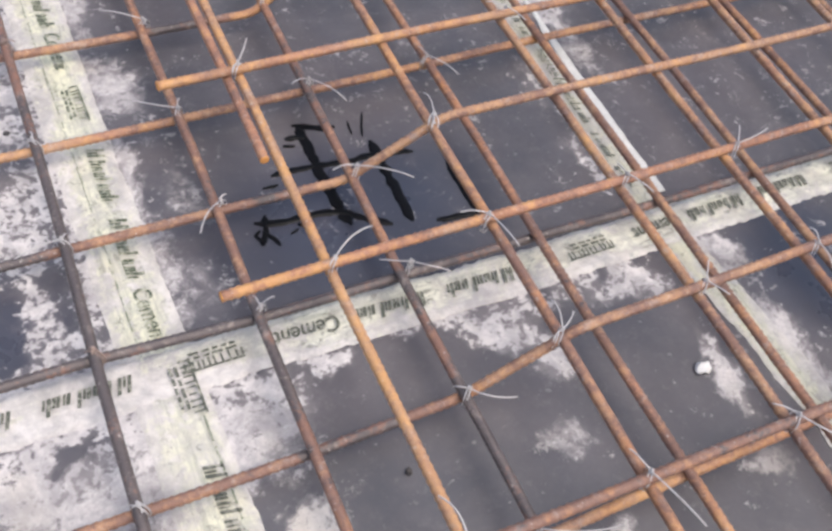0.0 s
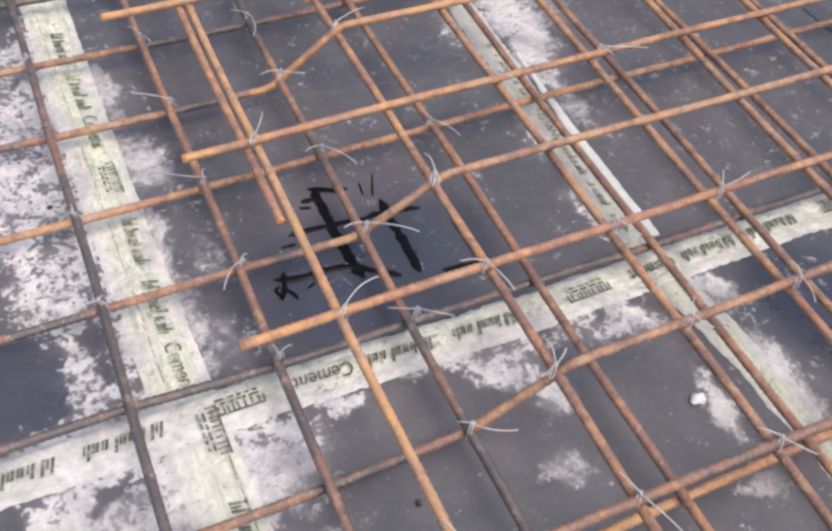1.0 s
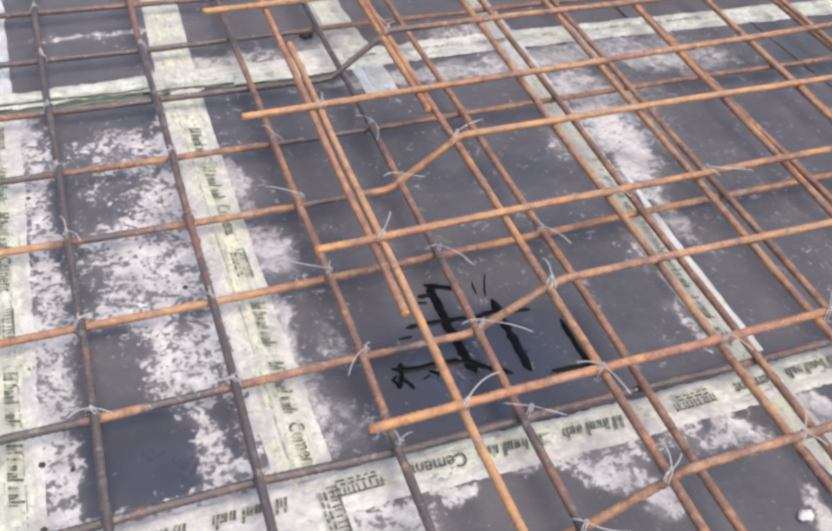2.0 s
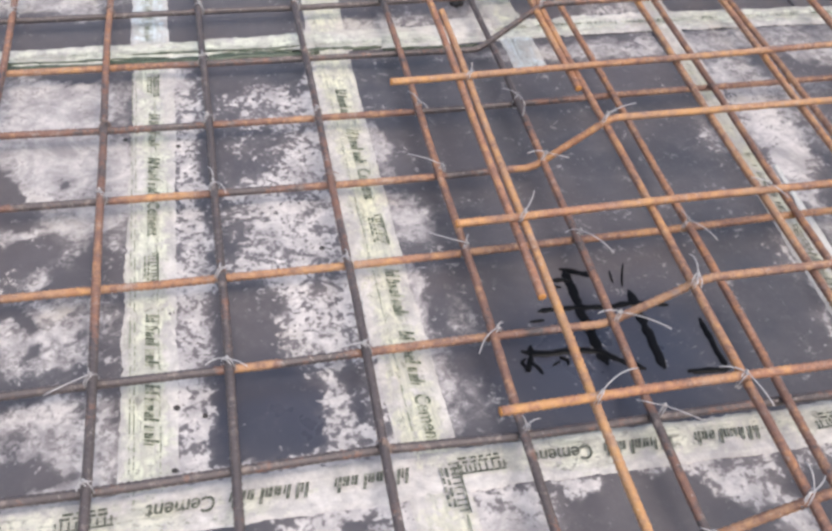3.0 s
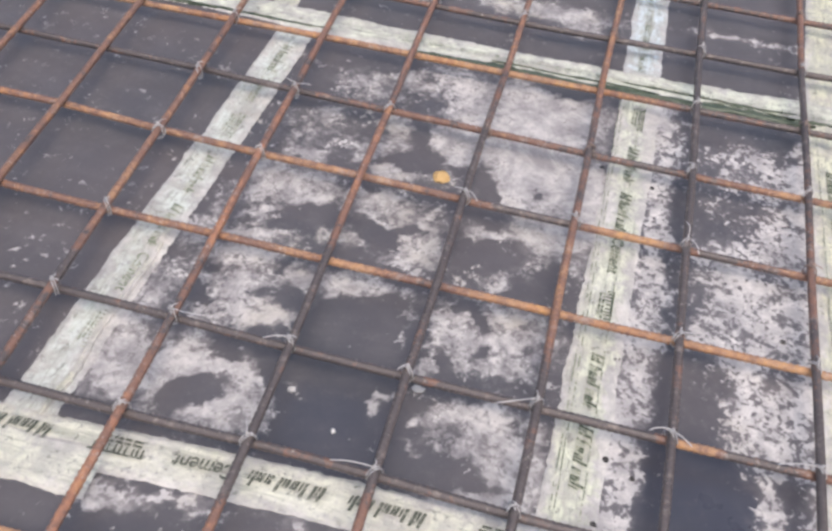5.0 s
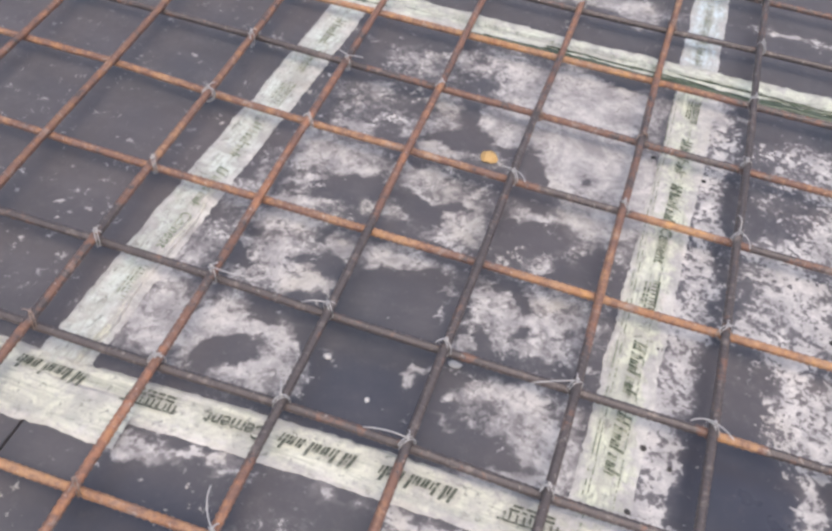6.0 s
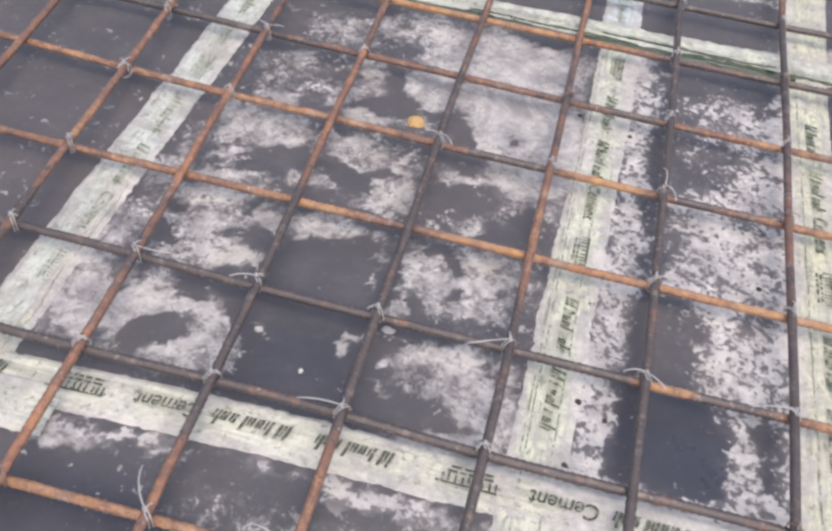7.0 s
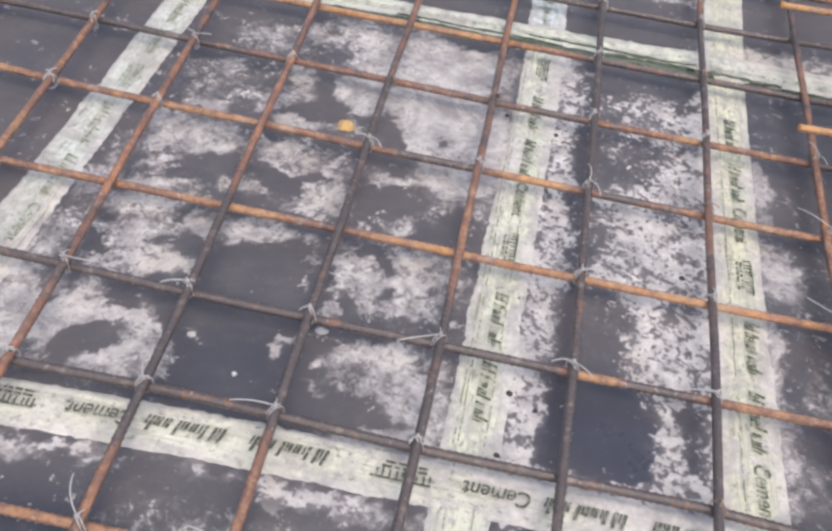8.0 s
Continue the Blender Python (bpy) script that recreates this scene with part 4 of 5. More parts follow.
LOWA, LOWB = "lower bars along the boards", "lower bars across the boards"
TOPA, TOPB = "upper bars along the boards", "upper bars across the boards"
MIXED = "partly grey, partly rust-orange ribbed steel bar of the lower mesh"
GREY = "dark grey ribbed steel bar in the lower mesh"
RUSTY = "orange rusted ribbed steel bar in the lower mesh"
O, B, D = 0.55, 0.39, 0.13
for row in (
    (-2.34, 0.0, -2.42, 0.6, [(0, O)], RUSTY),
    (-2.18, 0.0, -2.25, 0.6, [(0, O)], RUSTY),
    (-2.02, 0.0, -2.09, 0.6, [(0, O)], RUSTY),
    (-1.86, 0.0, -1.93, 0.6, [(0, O)], RUSTY),
    (-1.70, 0.0, -1.76, 0.6, [(0, O)], RUSTY),
    (-1.54, 0.0, -1.60, 0.6, [(0, O)], RUSTY),
    (-1.38, 0.0, -1.43, 0.6, [(0, O)], RUSTY),
    (-1.22, 0.0, -1.27, 0.6, [(0, O)], RUSTY),
    (-1.06, 0.0, -1.10, 0.6, [(0, O)], RUSTY),
    (-0.905, 0.0, -0.940, 0.56, [(0, O)], RUSTY),
    (-0.744, -0.1, -0.776, 0.6, [(-0.1, B), (0.05, 0.65), (0.3, O)], RUSTY),
    (-0.584, -0.3, -0.617, 0.64, [(-0.6, O), (-0.25, 0.7), (-0.13, 0.25), (0.0, 0.75), (0.28, O), (0.33, 0.3), (0.45, O)], RUSTY),
    (-0.437, -0.4, -0.464, 0.65, [(-0.45, O), (-0.38, 0.7), (-0.33, D), (-0.02, D), (0.03, O), (0.3, 0.7), (0.34, 0.3), (0.42, O)], MIXED),
    (-0.301, -0.33, -0.307, 0.63, [(-0.34, 0.6), (-0.29, D), (0.3, D), (0.42, 0.35), (0.48, O), (0.7, 0.6)], MIXED),
    (-0.155, -0.3, -0.151, 0.70, [(-0.12, D), (-0.07, O), (0.1, 0.7), (0.2, 0.35), (0.36, 0.3), (0.45, O), (0.8, 0.7)], MIXED),
    (-0.006, -0.3, -0.004, 0.8, [(-0.2, 0.1), (-0.06, 0.35), (0.0, 0.3), (0.05, 0.05), (0.5, 0.1)], GREY),
    (0.149, -0.3, 0.164, 0.84, [(-0.35, D), (-0.05, 0.1), (0.1, 0.42), (0.25, 0.35), (0.4, 0.1), (0.6, 0.1), (0.68, O)], GREY),
    (0.301, -0.4, 0.320, 0.65, [(-0.6, O), (-0.43, O), (-0.36, D), (-0.28, 0.15), (-0.24, 0.6), (-0.05, 0.45), (0.05, 0.75), (0.45, O), (0.6, 0.3)], MIXED),
    (0.452, -0.57, 0.481, 0.65, [(-0.6, O), (-0.52, 0.2), (-0.45, 0.15), (-0.4, 0.45), (-0.3, 0.3), (-0.24, 0.75), (-0.1, 0.5), (-0.02, 0.35), (0.05, O), (0.2, 0.7), (0.3, 0.15), (0.5, 0.1)], MIXED),
    (0.616, -0.65, 0.644, 0.67, [(-0.6, 0.7), (-0.4, 0.6), (0.0, 0.7)], RUSTY),
    (0.777, -0.62, 0.833, 0.70, [(-0.4, 0.7), (0, 0.6)], RUSTY),
    (0.935, -0.40, 0.985, 0.67, [(0, 0.65)], RUSTY),
    (1.105, -0.30, 1.150, 0.60, [(0, 0.7)], RUSTY),
    (1.265, -0.30, 1.315, 0.60, [(0, 0.7)], RUSTY),
    (1.425, -0.30, 1.475, 0.60, [(0, 0.7)], RUSTY),
    (1.585, -0.30, 1.635, 0.60, [(0, 0.7)], RUSTY),
    (1.745, -0.30, 1.795, 0.60, [(0, 0.7)], RUSTY),
    (1.905, -0.30, 1.955, 0.60, [(0, 0.7)], RUSTY),
    (2.065, -0.30, 2.115, 0.60, [(0, 0.7)], RUSTY),
    (2.225, -0.30, 2.275, 0.60, [(0, 0.7)], RUSTY),
    (2.385, -0.30, 2.435, 0.60, [(0, 0.7)], RUSTY),
):
    lengthwise(*row[:4], ZA, R1, row[4], row[5], LOWA)

UP = "orange rusted ribbed steel bar in the upper layer"
lengthwise(0.366, -0.60, 0.389, 0.50, ZTA, R2, [(0, 0.95)], "orange rusted steel bar lapped beside another in the upper layer", TOPA, y1=0.505, ends=(1,))
lengthwise(0.361, -0.142, 0.3795, 0.616, ZTA, R2, [(0, 0.82)], "rusted steel bar with a cut end, lapped beside another", TOPA, y0=-0.145, ends=(-1,))
for xa, ya, xb, yb in ((0.540, -0.70, 0.568, 0.61), (0.696, -0.69, 0.746, 0.60), (0.850, -0.50, 0.905, 0.57),
                       (1.018, -0.30, 1.077, 0.55), (1.185, -0.10, 1.240, 0.53), (1.350, -0.1, 1.405, 0.53), (1.515, -0.1, 1.57, 0.53), (1.68, -0.1, 1.735, 0.53), (1.845, -0.1, 1.90, 0.53), (2.01, -0.1, 2.065, 0.53), (2.175, -0.1, 2.23, 0.53), (2.34, -0.1, 2.395, 0.53)):
    lengthwise(xa, ya, xb, yb, ZTA, R2, [(-0.6, 0.68), (0, 0.78)], UP, TOPA)
lengthwise(0.5505, 0.30, 0.557, 0.612, ZTA, R2, [(0, 0.8)], "rusted steel bar with a cut end, lapped beside another", TOPA, y0=0.262, ends=(-1,))

for y, pts, rust in (
    (-1.785, ((X0, -1.785), (X1, -1.805)), [(0, 0.6)]),
    (-1.485, ((X0, -1.485), (X1, -1.505)), [(0, 0.6)]),
    (-1.185, ((X0, -1.185), (X1, -1.205)), [(0, 0.6)]),
    (-0.885, ((X0, -0.885), (X1, -0.905)), [(0, 0.6)]),
    (-0.585, ((X0, -0.58), (0.4, -0.59), (X1, -0.61)), [(0.2, 0.6), (0.5, 0.85)]),
    (-0.288, ((X0, -0.29), (-0.6, -0.284), (-0.4, -0.281), (-0.16, -0.284), (0.14, -0.281), (0.3, -0.287), (0.46, -0.288), (0.75, -0.294), (X1, -0.30)), [(-0.45, 0.1), (-0.42, 0.33), (-0.36, 0.36), (-0.3, 0.2), (-0.1, 0.12), (0.1, 0.3), (0.2, 0.2), (0.6, 0.25)]),
    (0.005, ((X0, 0.012), (-0.6, 0.0), (-0.3, -0.001), (-0.08, -0.006), (0.3, 0.0), (0.75, 0.012), (X1, 0.03)), [(-0.6, O), (-0.4, 0.85), (-0.3, 0.4), (-0.22, 0.8), (-0.1, 0.75), (0.2, 0.8), (0.5, 0.75)]),
    (0.31, ((X0, 0.355), (-0.77, 0.333), (-0.46, 0.326), (-0.14, 0.317), (0.1, 0.313), (0.3, 0.317), (0.75, 0.330), (X1, 0.36)), [(-0.7, 0.15), (-0.5, 0.3), (-0.35, 0.55), (-0.2, 0.4), (-0.05, 0.3), (0.1, 0.65), (0.28, 0.6), (0.35, 0.1), (0.42, 0.15), (0.6, 0.6)]),
    (0.64, ((X0, 0.66), (-0.3, 0.640), (0.17, 0.642), (0.6, 0.664), (X1, 0.69)), [(-0.5, 0.4), (-0.2, 0.08), (0.3, 0.05), (0.6, 0.5)]),
    (0.97, ((X0, 0.98), (X1, 1.02)), [(0, 0.4)]),
    (1.27, ((X0, 1.28), (X1, 1.32)), [(0, 0.4)]),
    (1.57, ((X0, 1.58), (X1, 1.62)), [(0, 0.4)]),
    (1.87, ((X0, 1.88), (X1, 1.92)), [(0, 0.4)]),
    (2.16, ((X0, 2.15), (X1, 2.18)), [(0, 0.4)]),
):
    rebar("rebar", [(x, q, ZB) for x, q in pts], R1, rust, MIXED, LOWB, 0)

BENT = "rusted ribbed steel bar bent up from lower to upper layer"
for low, y_a, y_b, rust in (
    (-1.635, -1.64, -1.65, [(0, 0.7)]),
    (-1.335, -1.34, -1.35, [(0, 0.7)]),
    (-1.035, -1.04, -1.05, [(0, 0.7)]),
    (-0.735, -0.74, -0.75, [(0, 0.7)]),
    (-0.440, -0.447, -0.449, [(-0.6, 0.8), (-0.3, O), (0.0, 0.7), (0.15, 0.65), (0.33, 0.4), (0.4, 0.35), (0.47, 0.8), (0.8, 0.65)]),
    (-0.147, -0.153, -0.149, [(-0.5, 0.15), (-0.3, 0.25), (-0.1, 0.08), (-0.03, 0.2), (0.0, 0.75), (0.04, 0.75), (0.06, 0.15), (0.13, 0.3), (0.2, 0.75), (0.3, 0.7), (0.37, 0.25), (0.44, 0.8)]),
    ((0.185, 0.168, 0.162, 0.160, 0.160), 0.169, 0.190, [(-0.7, 0.65), (-0.42, 0.75), (-0.36, 0.6), (-0.31, 0.7), (-0.26, 0.12), (-0.16, 0.2), (-0.12, 0.8), (-0.03, 0.75), (0.03, 0.15), (0.1, 0.35), (0.17, 0.75), (0.3, 0.7), (0.34, 0.15), (0.4, 0.35), (0.45, 0.9)]),
    (0.481, 0.497, 0.515, [(-0.9, 0.8), (-0.3, 0.85), (-0.15, 0.75), (0.0, 0.3), (0.2, 0.2), (0.5, 0.1), (0.6, 0.45), (0.8, 0.7)]),
    (0.815, 0.83, 0.85, [(0, 0.3), (0.5, 0.6)]),
    (1.12, 1.13, 1.16, [(0, 0.4), (0.5, 0.6)]),
    (1.42, 1.43, 1.46, [(0, 0.4), (0.5, 0.6)]),
    (1.72, 1.73, 1.76, [(0, 0.4), (0.5, 0.6)]),
    (2.02, 2.03, 2.06, [(0, 0.4), (0.5, 0.6)]),
):
    lows = low if isinstance(low, tuple) else (low,) * 5
    low = lows[-1]
    rebar("rebar", [(X0, lows[0], ZB), (-0.93, lows[0], ZB), (-0.6, lows[1], ZB), (-0.3, lows[2], ZB), (0.0, lows[3], ZB), (0.3, low, ZB), (0.455, low, ZB + 0.001), (0.565, y_a, ZT), (1.1, (y_a + y_b) / 2, ZT), (X1, y_b, ZT)], R1, rust, BENT, LOWB, 0)

for xa, ya, xb, yb in ((0.272, -0.591, 0.75, -0.605), (0.264, -0.3015, 1.016, -0.297), (0.287, -0.019, 1.03, -0.003), (0.264, 0.293, 1.27, 0.338), (0.27, 0.625, 1.2, 0.675), (0.27, 0.94, 1.2, 1.0), (0.27, 1.25, 1.2, 1.29), (0.28, 1.55, 1.2, 1.59), (0.26, 1.85, 1.2, 1.89), (0.27, -0.9, 0.75, -0.905), (0.28, -1.2, 0.75, -1.205), (0.26, -1.5, 0.75, -1.505), (0.27, -1.8, 0.75, -1.805)):
    k = (yb - ya) / (xb - xa)
    rebar("rebar", [(xa, ya, ZT), (1.1, ya + k * (1.1 - xa), ZT), (X1, ya + k * (X1 - xa), ZT)], R2, [(0.28, 0.7), (0.34, 0.5), (0.9, 0.5)] if ya == -0.591 else [(0.28, 1.0), (0.4, 0.84), (0.9, 0.76)], "orange rusted ribbed steel bar with a cut end on top", TOPB, 0, (-1,))


# cover blocks out of the way under the mesh ends
def cover_block(x, y):
    bm = bmesh.new()
    bmesh.ops.create_cube(bm, size=1)
    bmesh.ops.scale(bm, vec=(0.045, 0.045, 0.0204), verts=bm.verts)
    bmesh.ops.bevel(bm, geom=bm.edges, offset=0.003, segments=1, affect="EDGES")
    bmesh.ops.translate(bm, vec=(x, y, 0.0102), verts=bm.verts)
    me = bpy.data.meshes.new("cover_block")
    bm.to_mesh(me)
    bm.free()
    me.materials.append(CONCRETE)
    tagged(new("cover_block", me), "small grey concrete cover block under the bars", "block", "cover blocks")


for x, y in ((-2.38, -0.147), (-2.38, 1.28), (2.45, 1.319), (2.45, 0.029), (-2.38, -1.335), (2.45, -0.609), (-2.38, 2.02), (2.45, -1.504)):
    cover_block(x, y)


# ---- binding wires ----
def tie(x, y, z0, z1, heading, tails, rusty=False, tight=1.0):
    """A loop of wire across a crossing of two bars, twisted, with its cut tails. tails: (direction, length, rise)."""
    h = radians(heading)
    c, s = math.cos(h), math.sin(h)
    zc, half = (z0 + z1) / 2, (z1 - z0) / 2 + 0.0066
    v, f = [], []

    def add(line, r=0.0008):
        a, b = tube(np.array(line, dtype=float), r, 5)
        k = len(v)
        v.extend(a.tolist())
        f.extend([[q + k for q in face] for face in b])

    for side in (-1, 1):
        loop = []
        for i in range(15):
            a = 2 * math.pi * i / 14
            w = 0.0095 * tight * math.cos(a)
            loop.append((x + c * w - s * side * 0.0016, y + s * w + c * side * 0.0016, zc + half * math.sin(a)))
        add(loop)
    top = zc + half
    twist = [(x + 0.0011 * math.cos(i * 1.6), y + 0.0011 * math.sin(i * 1.6), top - 0.001 + 0.0011 * i) for i in range(7)]
    add(twist, 0.0011)
    skin = WIRE_RUST if rusty else WIRE
    ob = mesh_object("binding_wire", v, f, skin)
    tagged(ob, "short rusty binding wire twisted round two crossing bars" if rusty else "twisted pale binding wire with cut tails round crossing bars", "wire", "binding wires")
    for d, ln, rise in tails:
        d = radians(d)
        ln *= 0.85
        bend = rng.uniform(-0.5, 0.5)
        line = []
        for i in range(9):
            q = i / 8
            a = d + bend * q
            line.append((x + math.cos(a) * ln * q, y + math.sin(a) * ln * q, top + 0.002 + rise * math.sin(q * 1.9) - 0.004 * q * q))
        a, b = tube(np.array(line), 0.0008, 5)
        mesh_object("wire_tail", a, b, skin, ob)


# the wires that stand out, then the rest of the crossings
tie(0.374, -0.301, ZTA, ZT, 45, ((40, 0.06, 0.01), (200, 0.012, 0.002)))
tie(0.3125, -0.147, ZB, ZA, 45, ((215, 0.06, 0.008), (60, 0.012, 0.004)))
tie(0.468, -0.15, ZB + 0.006, ZA + 0.006, 45, ((168, 0.035, 0.006), (-28, 0.075, 0.004)))
tie(0.552, -0.152, ZTA, ZT, 45, ((80, 0.03, 0.012), (230, 0.02, 0.004), (250, 0.03, 0.004), (280, 0.025, 0.002), (200, 0.02, 0.002)))
tie(0.456, -0.445, ZB + 0.004, ZA + 0.004, 45, ((150, 0.018, 0.002), (-55, 0.055, 0.002)))
tie(0.54, -0.447, ZTA, ZT, 45, ((70, 0.035, 0.01), (20, 0.03, 0.004), (190, 0.02, 0.004)))
tie(0.542, -0.3, ZTA, ZT, 30, ((150, 0.035, 0.004), (-75, 0.055, 0.002)))
tie(0.47, -0.287, ZB, ZA, 45, ((190, 0.04, 0.01), (-50, 0.05, 0.006)))
tie(0.538, -0.597, ZTA, ZT, 45, ((110, 0.03, 0.006), (-75, 0.07, 0.004)))
tie(0.365, -0.592, ZTA, ZT, 45, ((75, 0.05, 0.012), (-95, 0.05, 0.003)))
tie(0.452, -0.588, ZB, ZA, 45, ((-35, 0.09, 0.004), (170, 0.02, 0.004)))
tie(0.376, -0.017, ZTA, ZT, 45, ((45, 0.045, 0.008), (215, 0.02, 0.004)))
tie(0.471, 0.003, ZB, ZA, 45, ((-45, 0.065, 0.004), (190, 0.03, 0.008)))
tie(0.473, 0.164, ZB + 0.006, ZA + 0.006, 45, ((-55, 0.04, 0.004), (175, 0.035, 0.006)))
tie(0.557, 0.17, ZTA, ZT, 45, ((15, 0.06, 0.008), (250, 0.012, 0.002)))
tie(0.476, 0.318, ZB, ZA, 45, ((-75, 0.07, 0.006), (160, 0.03, 0.008)))
tie(0.63, 0.004, ZB, ZA, 30, ((-60, 0.06, 0.006), (120, 0.02, 0.006)))
tie(0.316, 0.161, ZB, ZA, 45, ((165, 0.06, 0.010), (-70, 0.012, 0.004)))
tie(0.315, 0.316, ZB, ZA, 60, ((110, 0.03, 0.008), (-80, 0.03, 0.008)))
tie(0.311, 0, ZB, ZA, 60, ((80, 0.015, 0.006), (165, 0.06, 0.004)))
tie(0.306, -0.288, ZB, ZA, 45, ((100, 0.015, 0.006), (20, 0.02, 0.006)))
tie(0.87, -0.299, ZTA, ZT, 45, ((-20, 0.05, 0.012), (60, 0.03, 0.008)))
tie(0.862, -0.448, ZTA, ZT, 45, ((-95, 0.045, 0.004), (70, 0.02, 0.008)))
tie(0.715, -0.299, ZTA, ZT, 45, ((120, 0.02, 0.004), (-70, 0.04, 0.003)))
tie(0.711, -0.448, ZTA, ZT, 45, ((60, 0.03, 0.006), (-80, 0.03, 0.004)))
tie(0.701, -0.603, ZTA, ZT, 45, ((130, 0.03, 0.004), (-70, 0.04, 0.003)))
tie(0.725, -0.005, ZTA, ZT, 45, ((170, 0.03, 0.006), (-80, 0.04, 0.004)))
tie(0.387, 0.298, ZTA, ZT, 45, ((70, 0.02, 0.006), (230, 0.02, 0.004)))
tie(0.888, -0.001, ZTA, ZT, 45, ((-40, 0.08, 0.006), (-95, 0.03, 0.004)))
tie(0.564, 0.497, ZTA, ZT, 45, ((130, 0.04, 0.01), (40, 0.02, 0.006)))

LOWX = {-1: (-0.744, -0.1, -0.776, 0.6), 0: (-0.584, -0.3, -0.617, 0.64), 1: (-0.437, -0.4, -0.464, 0.65), 2: (-0.301, -0.33, -0.307, 0.63),
        3: (-0.155, -0.3, -0.151, 0.70), 4: (-0.006, -0.3, -0.004, 0.8), 5: (0.149, -0.3, 0.164, 0.84)}
LOWY = {-1: -0.583, 0: -0.440, 1: -0.282, 2: -0.147, 3: -0.003, 4: 0.163, 5: 0.318, 6: 0.481, 7: 0.643, 8: 0.815}
SKIP = {(2, 3), (1, 3), (0, 3), (3, 3), (4, 1), (0, 6), (1, 6), (2, 6), (3, 6), (1, 4)}
LONG = {(2, 1): ((178, 0.055, 0.003), (80, 0.012, 0.003)), (3, 2): ((215, 0.06, 0.006), (100, 0.012, 0.003)), (1, 0): ((140, 0.05, 0.010), (90, 0.01, 0.003)),
        (1, 2): ((190, 0.035, 0.003), (30, 0.01, 0.003)), (0, 2): ((-15, 0.05, 0.003), (60, 0.012, 0.003)), (5, 2): ((185, 0.055, 0.003), (30, 0.01, 0.003)),
        (4, 2): ((-35, 0.03, 0.004), (170, 0.03, 0.003)), (2, 4): ((-20, 0.03, 0.004), (180, 0.02, 0.003)), (4, 4): ((-30, 0.035, 0.003), (80, 0.03, 0.010)),
        (4, 3): ((-20, 0.02, 0.004), (100, 0.01, 0.003)), (-1, 4): ((-25, 0.03, 0.006), (60, 0.015, 0.004)), (-1, 5): ((-80, 0.03, 0.006), (60, 0.01, 0.004)),
        (0, 5): ((-20, 0.03, 0.006), (150, 0.03, 0.004)), (1, 1): ((110, 0.02, 0.006), (20, 0.012, 0.003)), (2, 0): ((150, 0.05, 0.008), (40, 0.01, 0.003))}
for i, (xa, ya, xb, yb) in LOWX.items():
    for j, yy in LOWY.items():
        if (i, j) in SKIP:
            continue
        tails = LONG.get((i, j)) or ((rng.uniform(0, 360), rng.uniform(0.006, 0.016), 0.003), (rng.uniform(0, 360), rng.uniform(0.005, 0.010), 0.002))
        tie(xa + (xb - xa) * (yy - ya) / (yb - ya), yy, ZB, ZA, rng.choice((45, -45)), tails, (i, j) not in LONG and rng.random() < 0.35)


# ---- bitumen marks and one dark line ----
def mark(points, width, seed):
    line, u = smooth_line([(x, y, 0) for x, y in points], 0.003)
    tan = np.gradient(line, axis=0)
    tan /= np.linalg.norm(tan, axis=1)[:, None] + 1e-9
    v, m, n = [], 6, len(line)
    for i, p in enumerate(line):
        w = width * (0.88 + 0.4 * noise.noise((u[i] * 90, seed, 1))) * min(1, (i + 1) / 3, (n - i) / 3)
        dx = 0.18 * width * noise.noise((u[i] * 45, seed, 6))
        for k in range(m):
            q = k / (m - 1) - 0.5
            v.append((p[0] - tan[i, 1] * (q * w + dx), p[1] + tan[i, 0] * (q * w + dx), 0.0003 if k in (0, m - 1) else 0.0010 + 0.00012 * seed))
    f = [(i * m + k, (i + 1) * m + k, (i + 1) * m + k + 1, i * m + k + 1) for i in range(n - 1) for k in range(m - 1)]
    tagged(mesh_object("bitumen_mark", v, f, TAR), "black mark on the board, mostly wet bitumen brush marks", "mark", "black brush marks")


mark(((0.440, -0.022), (0.452, -0.026), (0.470, -0.036), (0.490, -0.040)), 0.011, 1)
mark(((0.424, -0.042), (0.436, -0.043), (0.447, -0.048)), 0.009, 15)
mark(((0.446, -0.026), (0.445, -0.09), (0.445, -0.16), (0.449, -0.190)), 0.015, 2)
mark(((0.388, -0.093), (0.41, -0.091), (0.45, -0.094), (0.49, -0.099), (0.513, -0.094), (0.565, -0.106)), 0.010, 3)
mark(((0.373, -0.108), (0.392, -0.108)), 0.006, 4)
mark(((0.522, -0.074), (0.519, -0.14), (0.518, -0.207)), 0.014, 5)
mark(((0.347, -0.153), (0.375, -0.162), (0.41, -0.161), (0.446, -0.167), (0.469, -0.187), (0.494, -0.203)), 0.011, 6)
mark(((0.362, -0.146), (0.357, -0.165), (0.345, -0.186)), 0.008, 7)
mark(((0.352, -0.168), (0.362, -0.182), (0.364, -0.192)), 0.006, 8)
mark(((0.380, -0.180), (0.390, -0.176)), 0.006, 9)
mark(((0.544, -0.214), (0.57, -0.217), (0.600, -0.219)), 0.010, 10)
# dark line beside an upper bar, drawn in the same black
mark(((0.597, -0.135), (0.596, -0.175), (0.597, -0.217)), 0.010, 11)
mark(((0.418, -0.052), (0.432, -0.056)), 0.006, 12)
mark(((0.532, -0.026), (0.522, -0.048), (0.516, -0.066)), 0.003, 13)
mark(((0.508, -0.036), (0.505, -0.058)), 0.0025, 14)
mark(((0.350, -0.166), (0.342, -0.170), (0.349, -0.186)), 0.004, 19)
mark(((0.392, -0.170), (0.402, -0.176), (0.399, -0.184)), 0.004, 20)


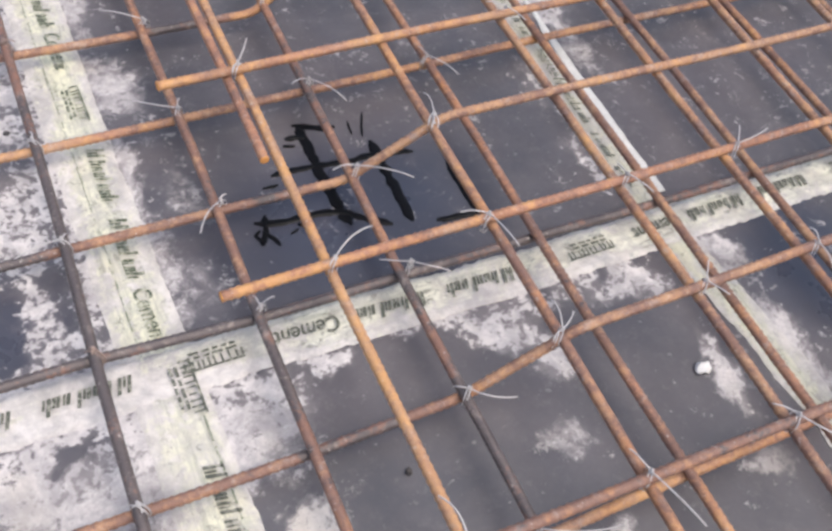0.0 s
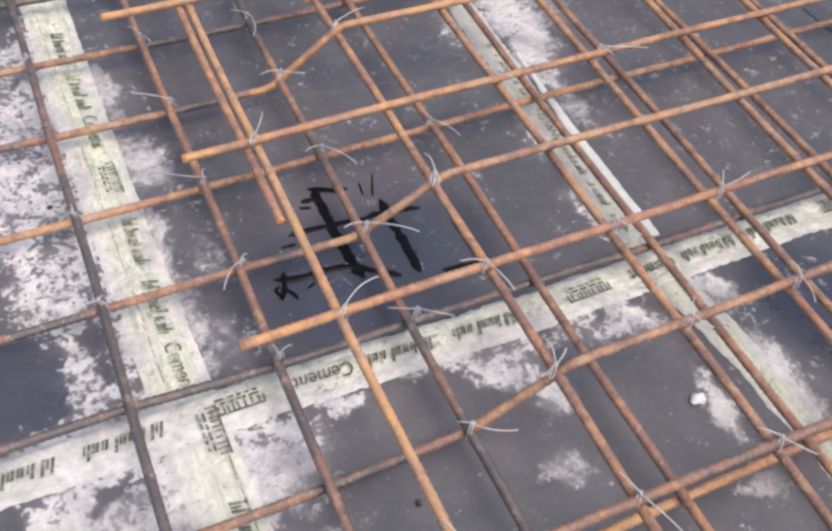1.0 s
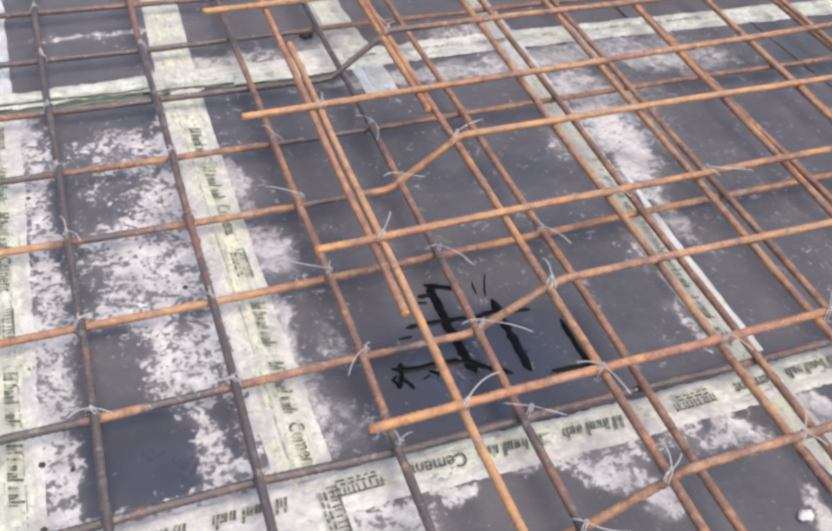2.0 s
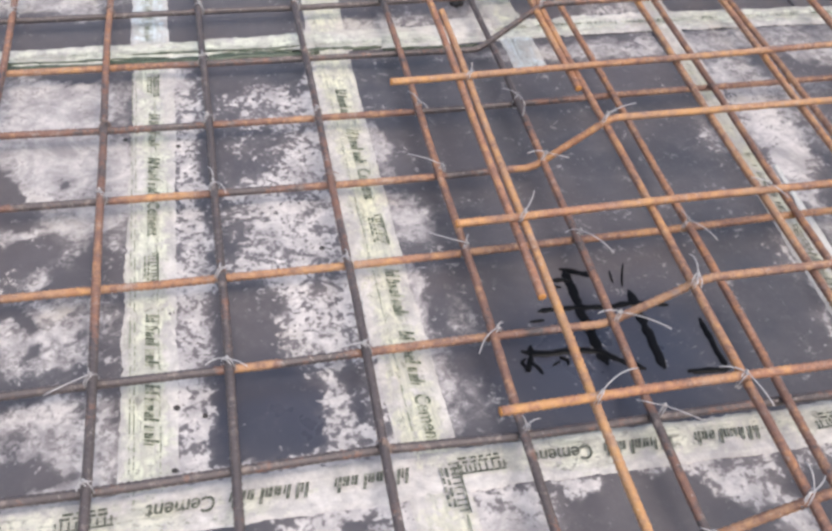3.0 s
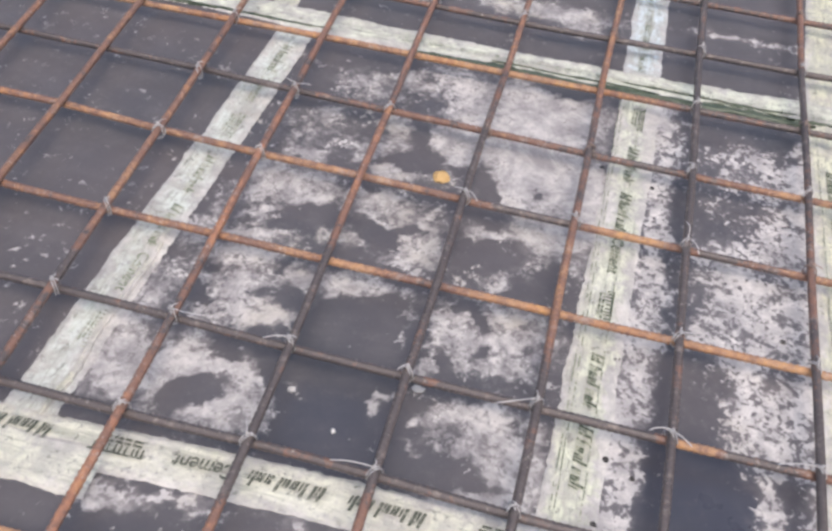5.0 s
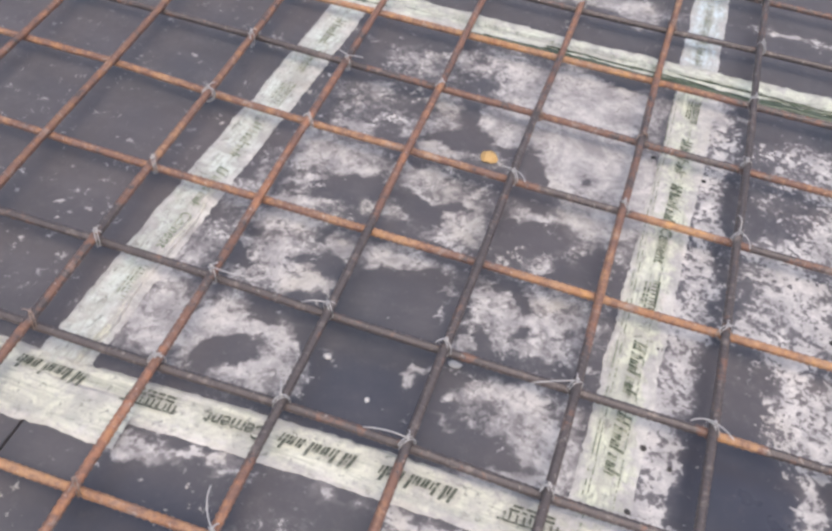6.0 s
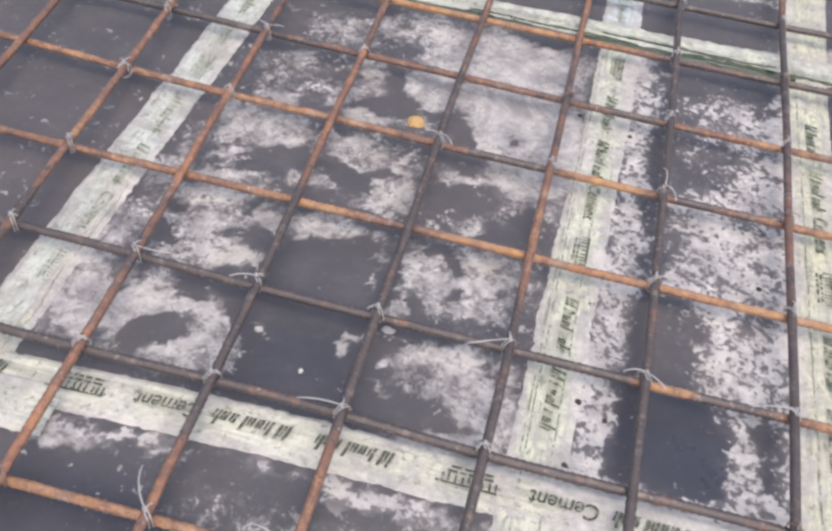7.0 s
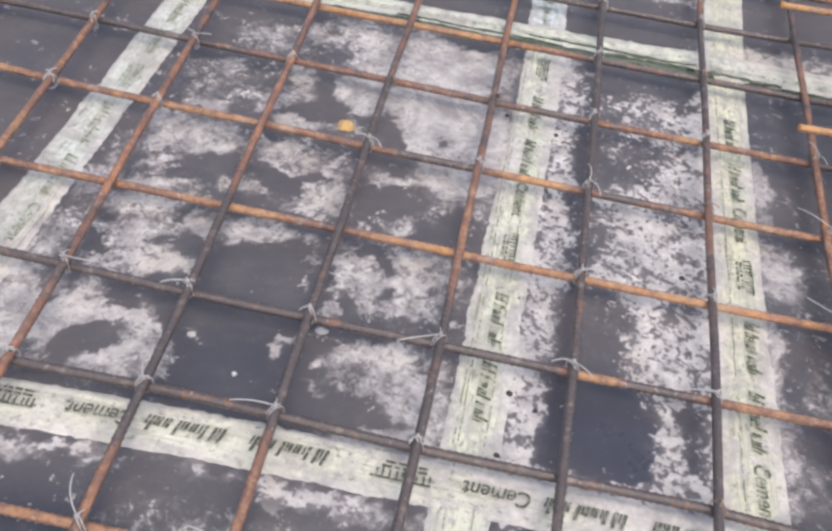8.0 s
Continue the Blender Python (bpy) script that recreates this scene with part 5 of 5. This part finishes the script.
# ---- loose bits ----
def lump(name, x, y, rx, ry, rz, mat, seed, label, category):
    bm = bmesh.new()
    bmesh.ops.create_icosphere(bm, subdivisions=3, radius=1)
    for q in bm.verts:
        k = 1 + 0.35 * noise.noise(q.co * 1.7 + Vector((seed, 0, 0))) + 0.22 * noise.noise(q.co * 4.1 + Vector((0, seed, 0)))
        q.co = Vector((q.co.x * rx * k, q.co.y * ry * k, max(q.co.z, -0.45) * rz * k))
    low = min(q.co.z for q in bm.verts)
    bmesh.ops.translate(bm, vec=(x, y, -low + 0.0004), verts=bm.verts)
    me = bpy.data.meshes.new(name)
    bm.to_mesh(me)
    bm.free()
    me.polygons.foreach_set("use_smooth", [True] * len(me.polygons))
    me.materials.append(mat)
    return tagged(new(name, me), label, category)


lump("broken_chip", -0.351, 0.229, 0.0115, 0.0135, 0.0016, CHIP, 2, "flat yellow-orange chip lying on the stained board", "chip")
lump("cement_lump", 0.726, -0.493, 0.0095, 0.0068, 0.0045, CRUMB, 5, "small white lump of cement on the board", "lump")
lump("cement_lump", -0.428, -0.186, 0.005, 0.004, 0.0014, STONE, 8, "small flat pale lump of cement on the board", "lump")
lump("cement_lump", -0.365, -0.226, 0.0028, 0.0028, 0.002, CRUMB, 3, "tiny pale crumb of cement on the bare board", "lump")
lump("cement_lump", -0.289, -0.143, 0.008, 0.005, 0.0014, STONE, 9, "small flat pale lump of cement by a bar", "lump")
lump("brown_fragment", 0.469, 0.682, 0.012, 0.016, 0.006, NAIL, 4, "dark brown fragment lying beside a tape", "fragment")
lump("pebble", 0.382, -0.482, 0.0036, 0.0036, 0.003, NAIL, 6, "tiny black pebble on the bare board", "pebble")


def nail(x, y, r):
    bm = bmesh.new()
    bmesh.ops.create_cone(bm, segments=14, radius1=r, radius2=r * 0.8, depth=0.0012, cap_ends=True)
    bmesh.ops.translate(bm, vec=(x, y, 0.0012), verts=bm.verts)
    me = bpy.data.meshes.new("nail_head")
    bm.to_mesh(me)
    bm.free()
    me.materials.append(NAIL)
    tagged(new("nail_head", me), "dark nail head sunk in the washed board", "nail", "nail heads")


for x, y, r in ((-0.069, -0.030, 0.0042), (-0.067, -0.174, 0.0042), (-0.036, -0.190, 0.0032), (-0.071, -0.256, 0.0038), (-0.128, 0.327, 0.0036), (-0.052, 0.303, 0.0036), (0.13, 0.06, 0.004)):
    nail(x, y, r)
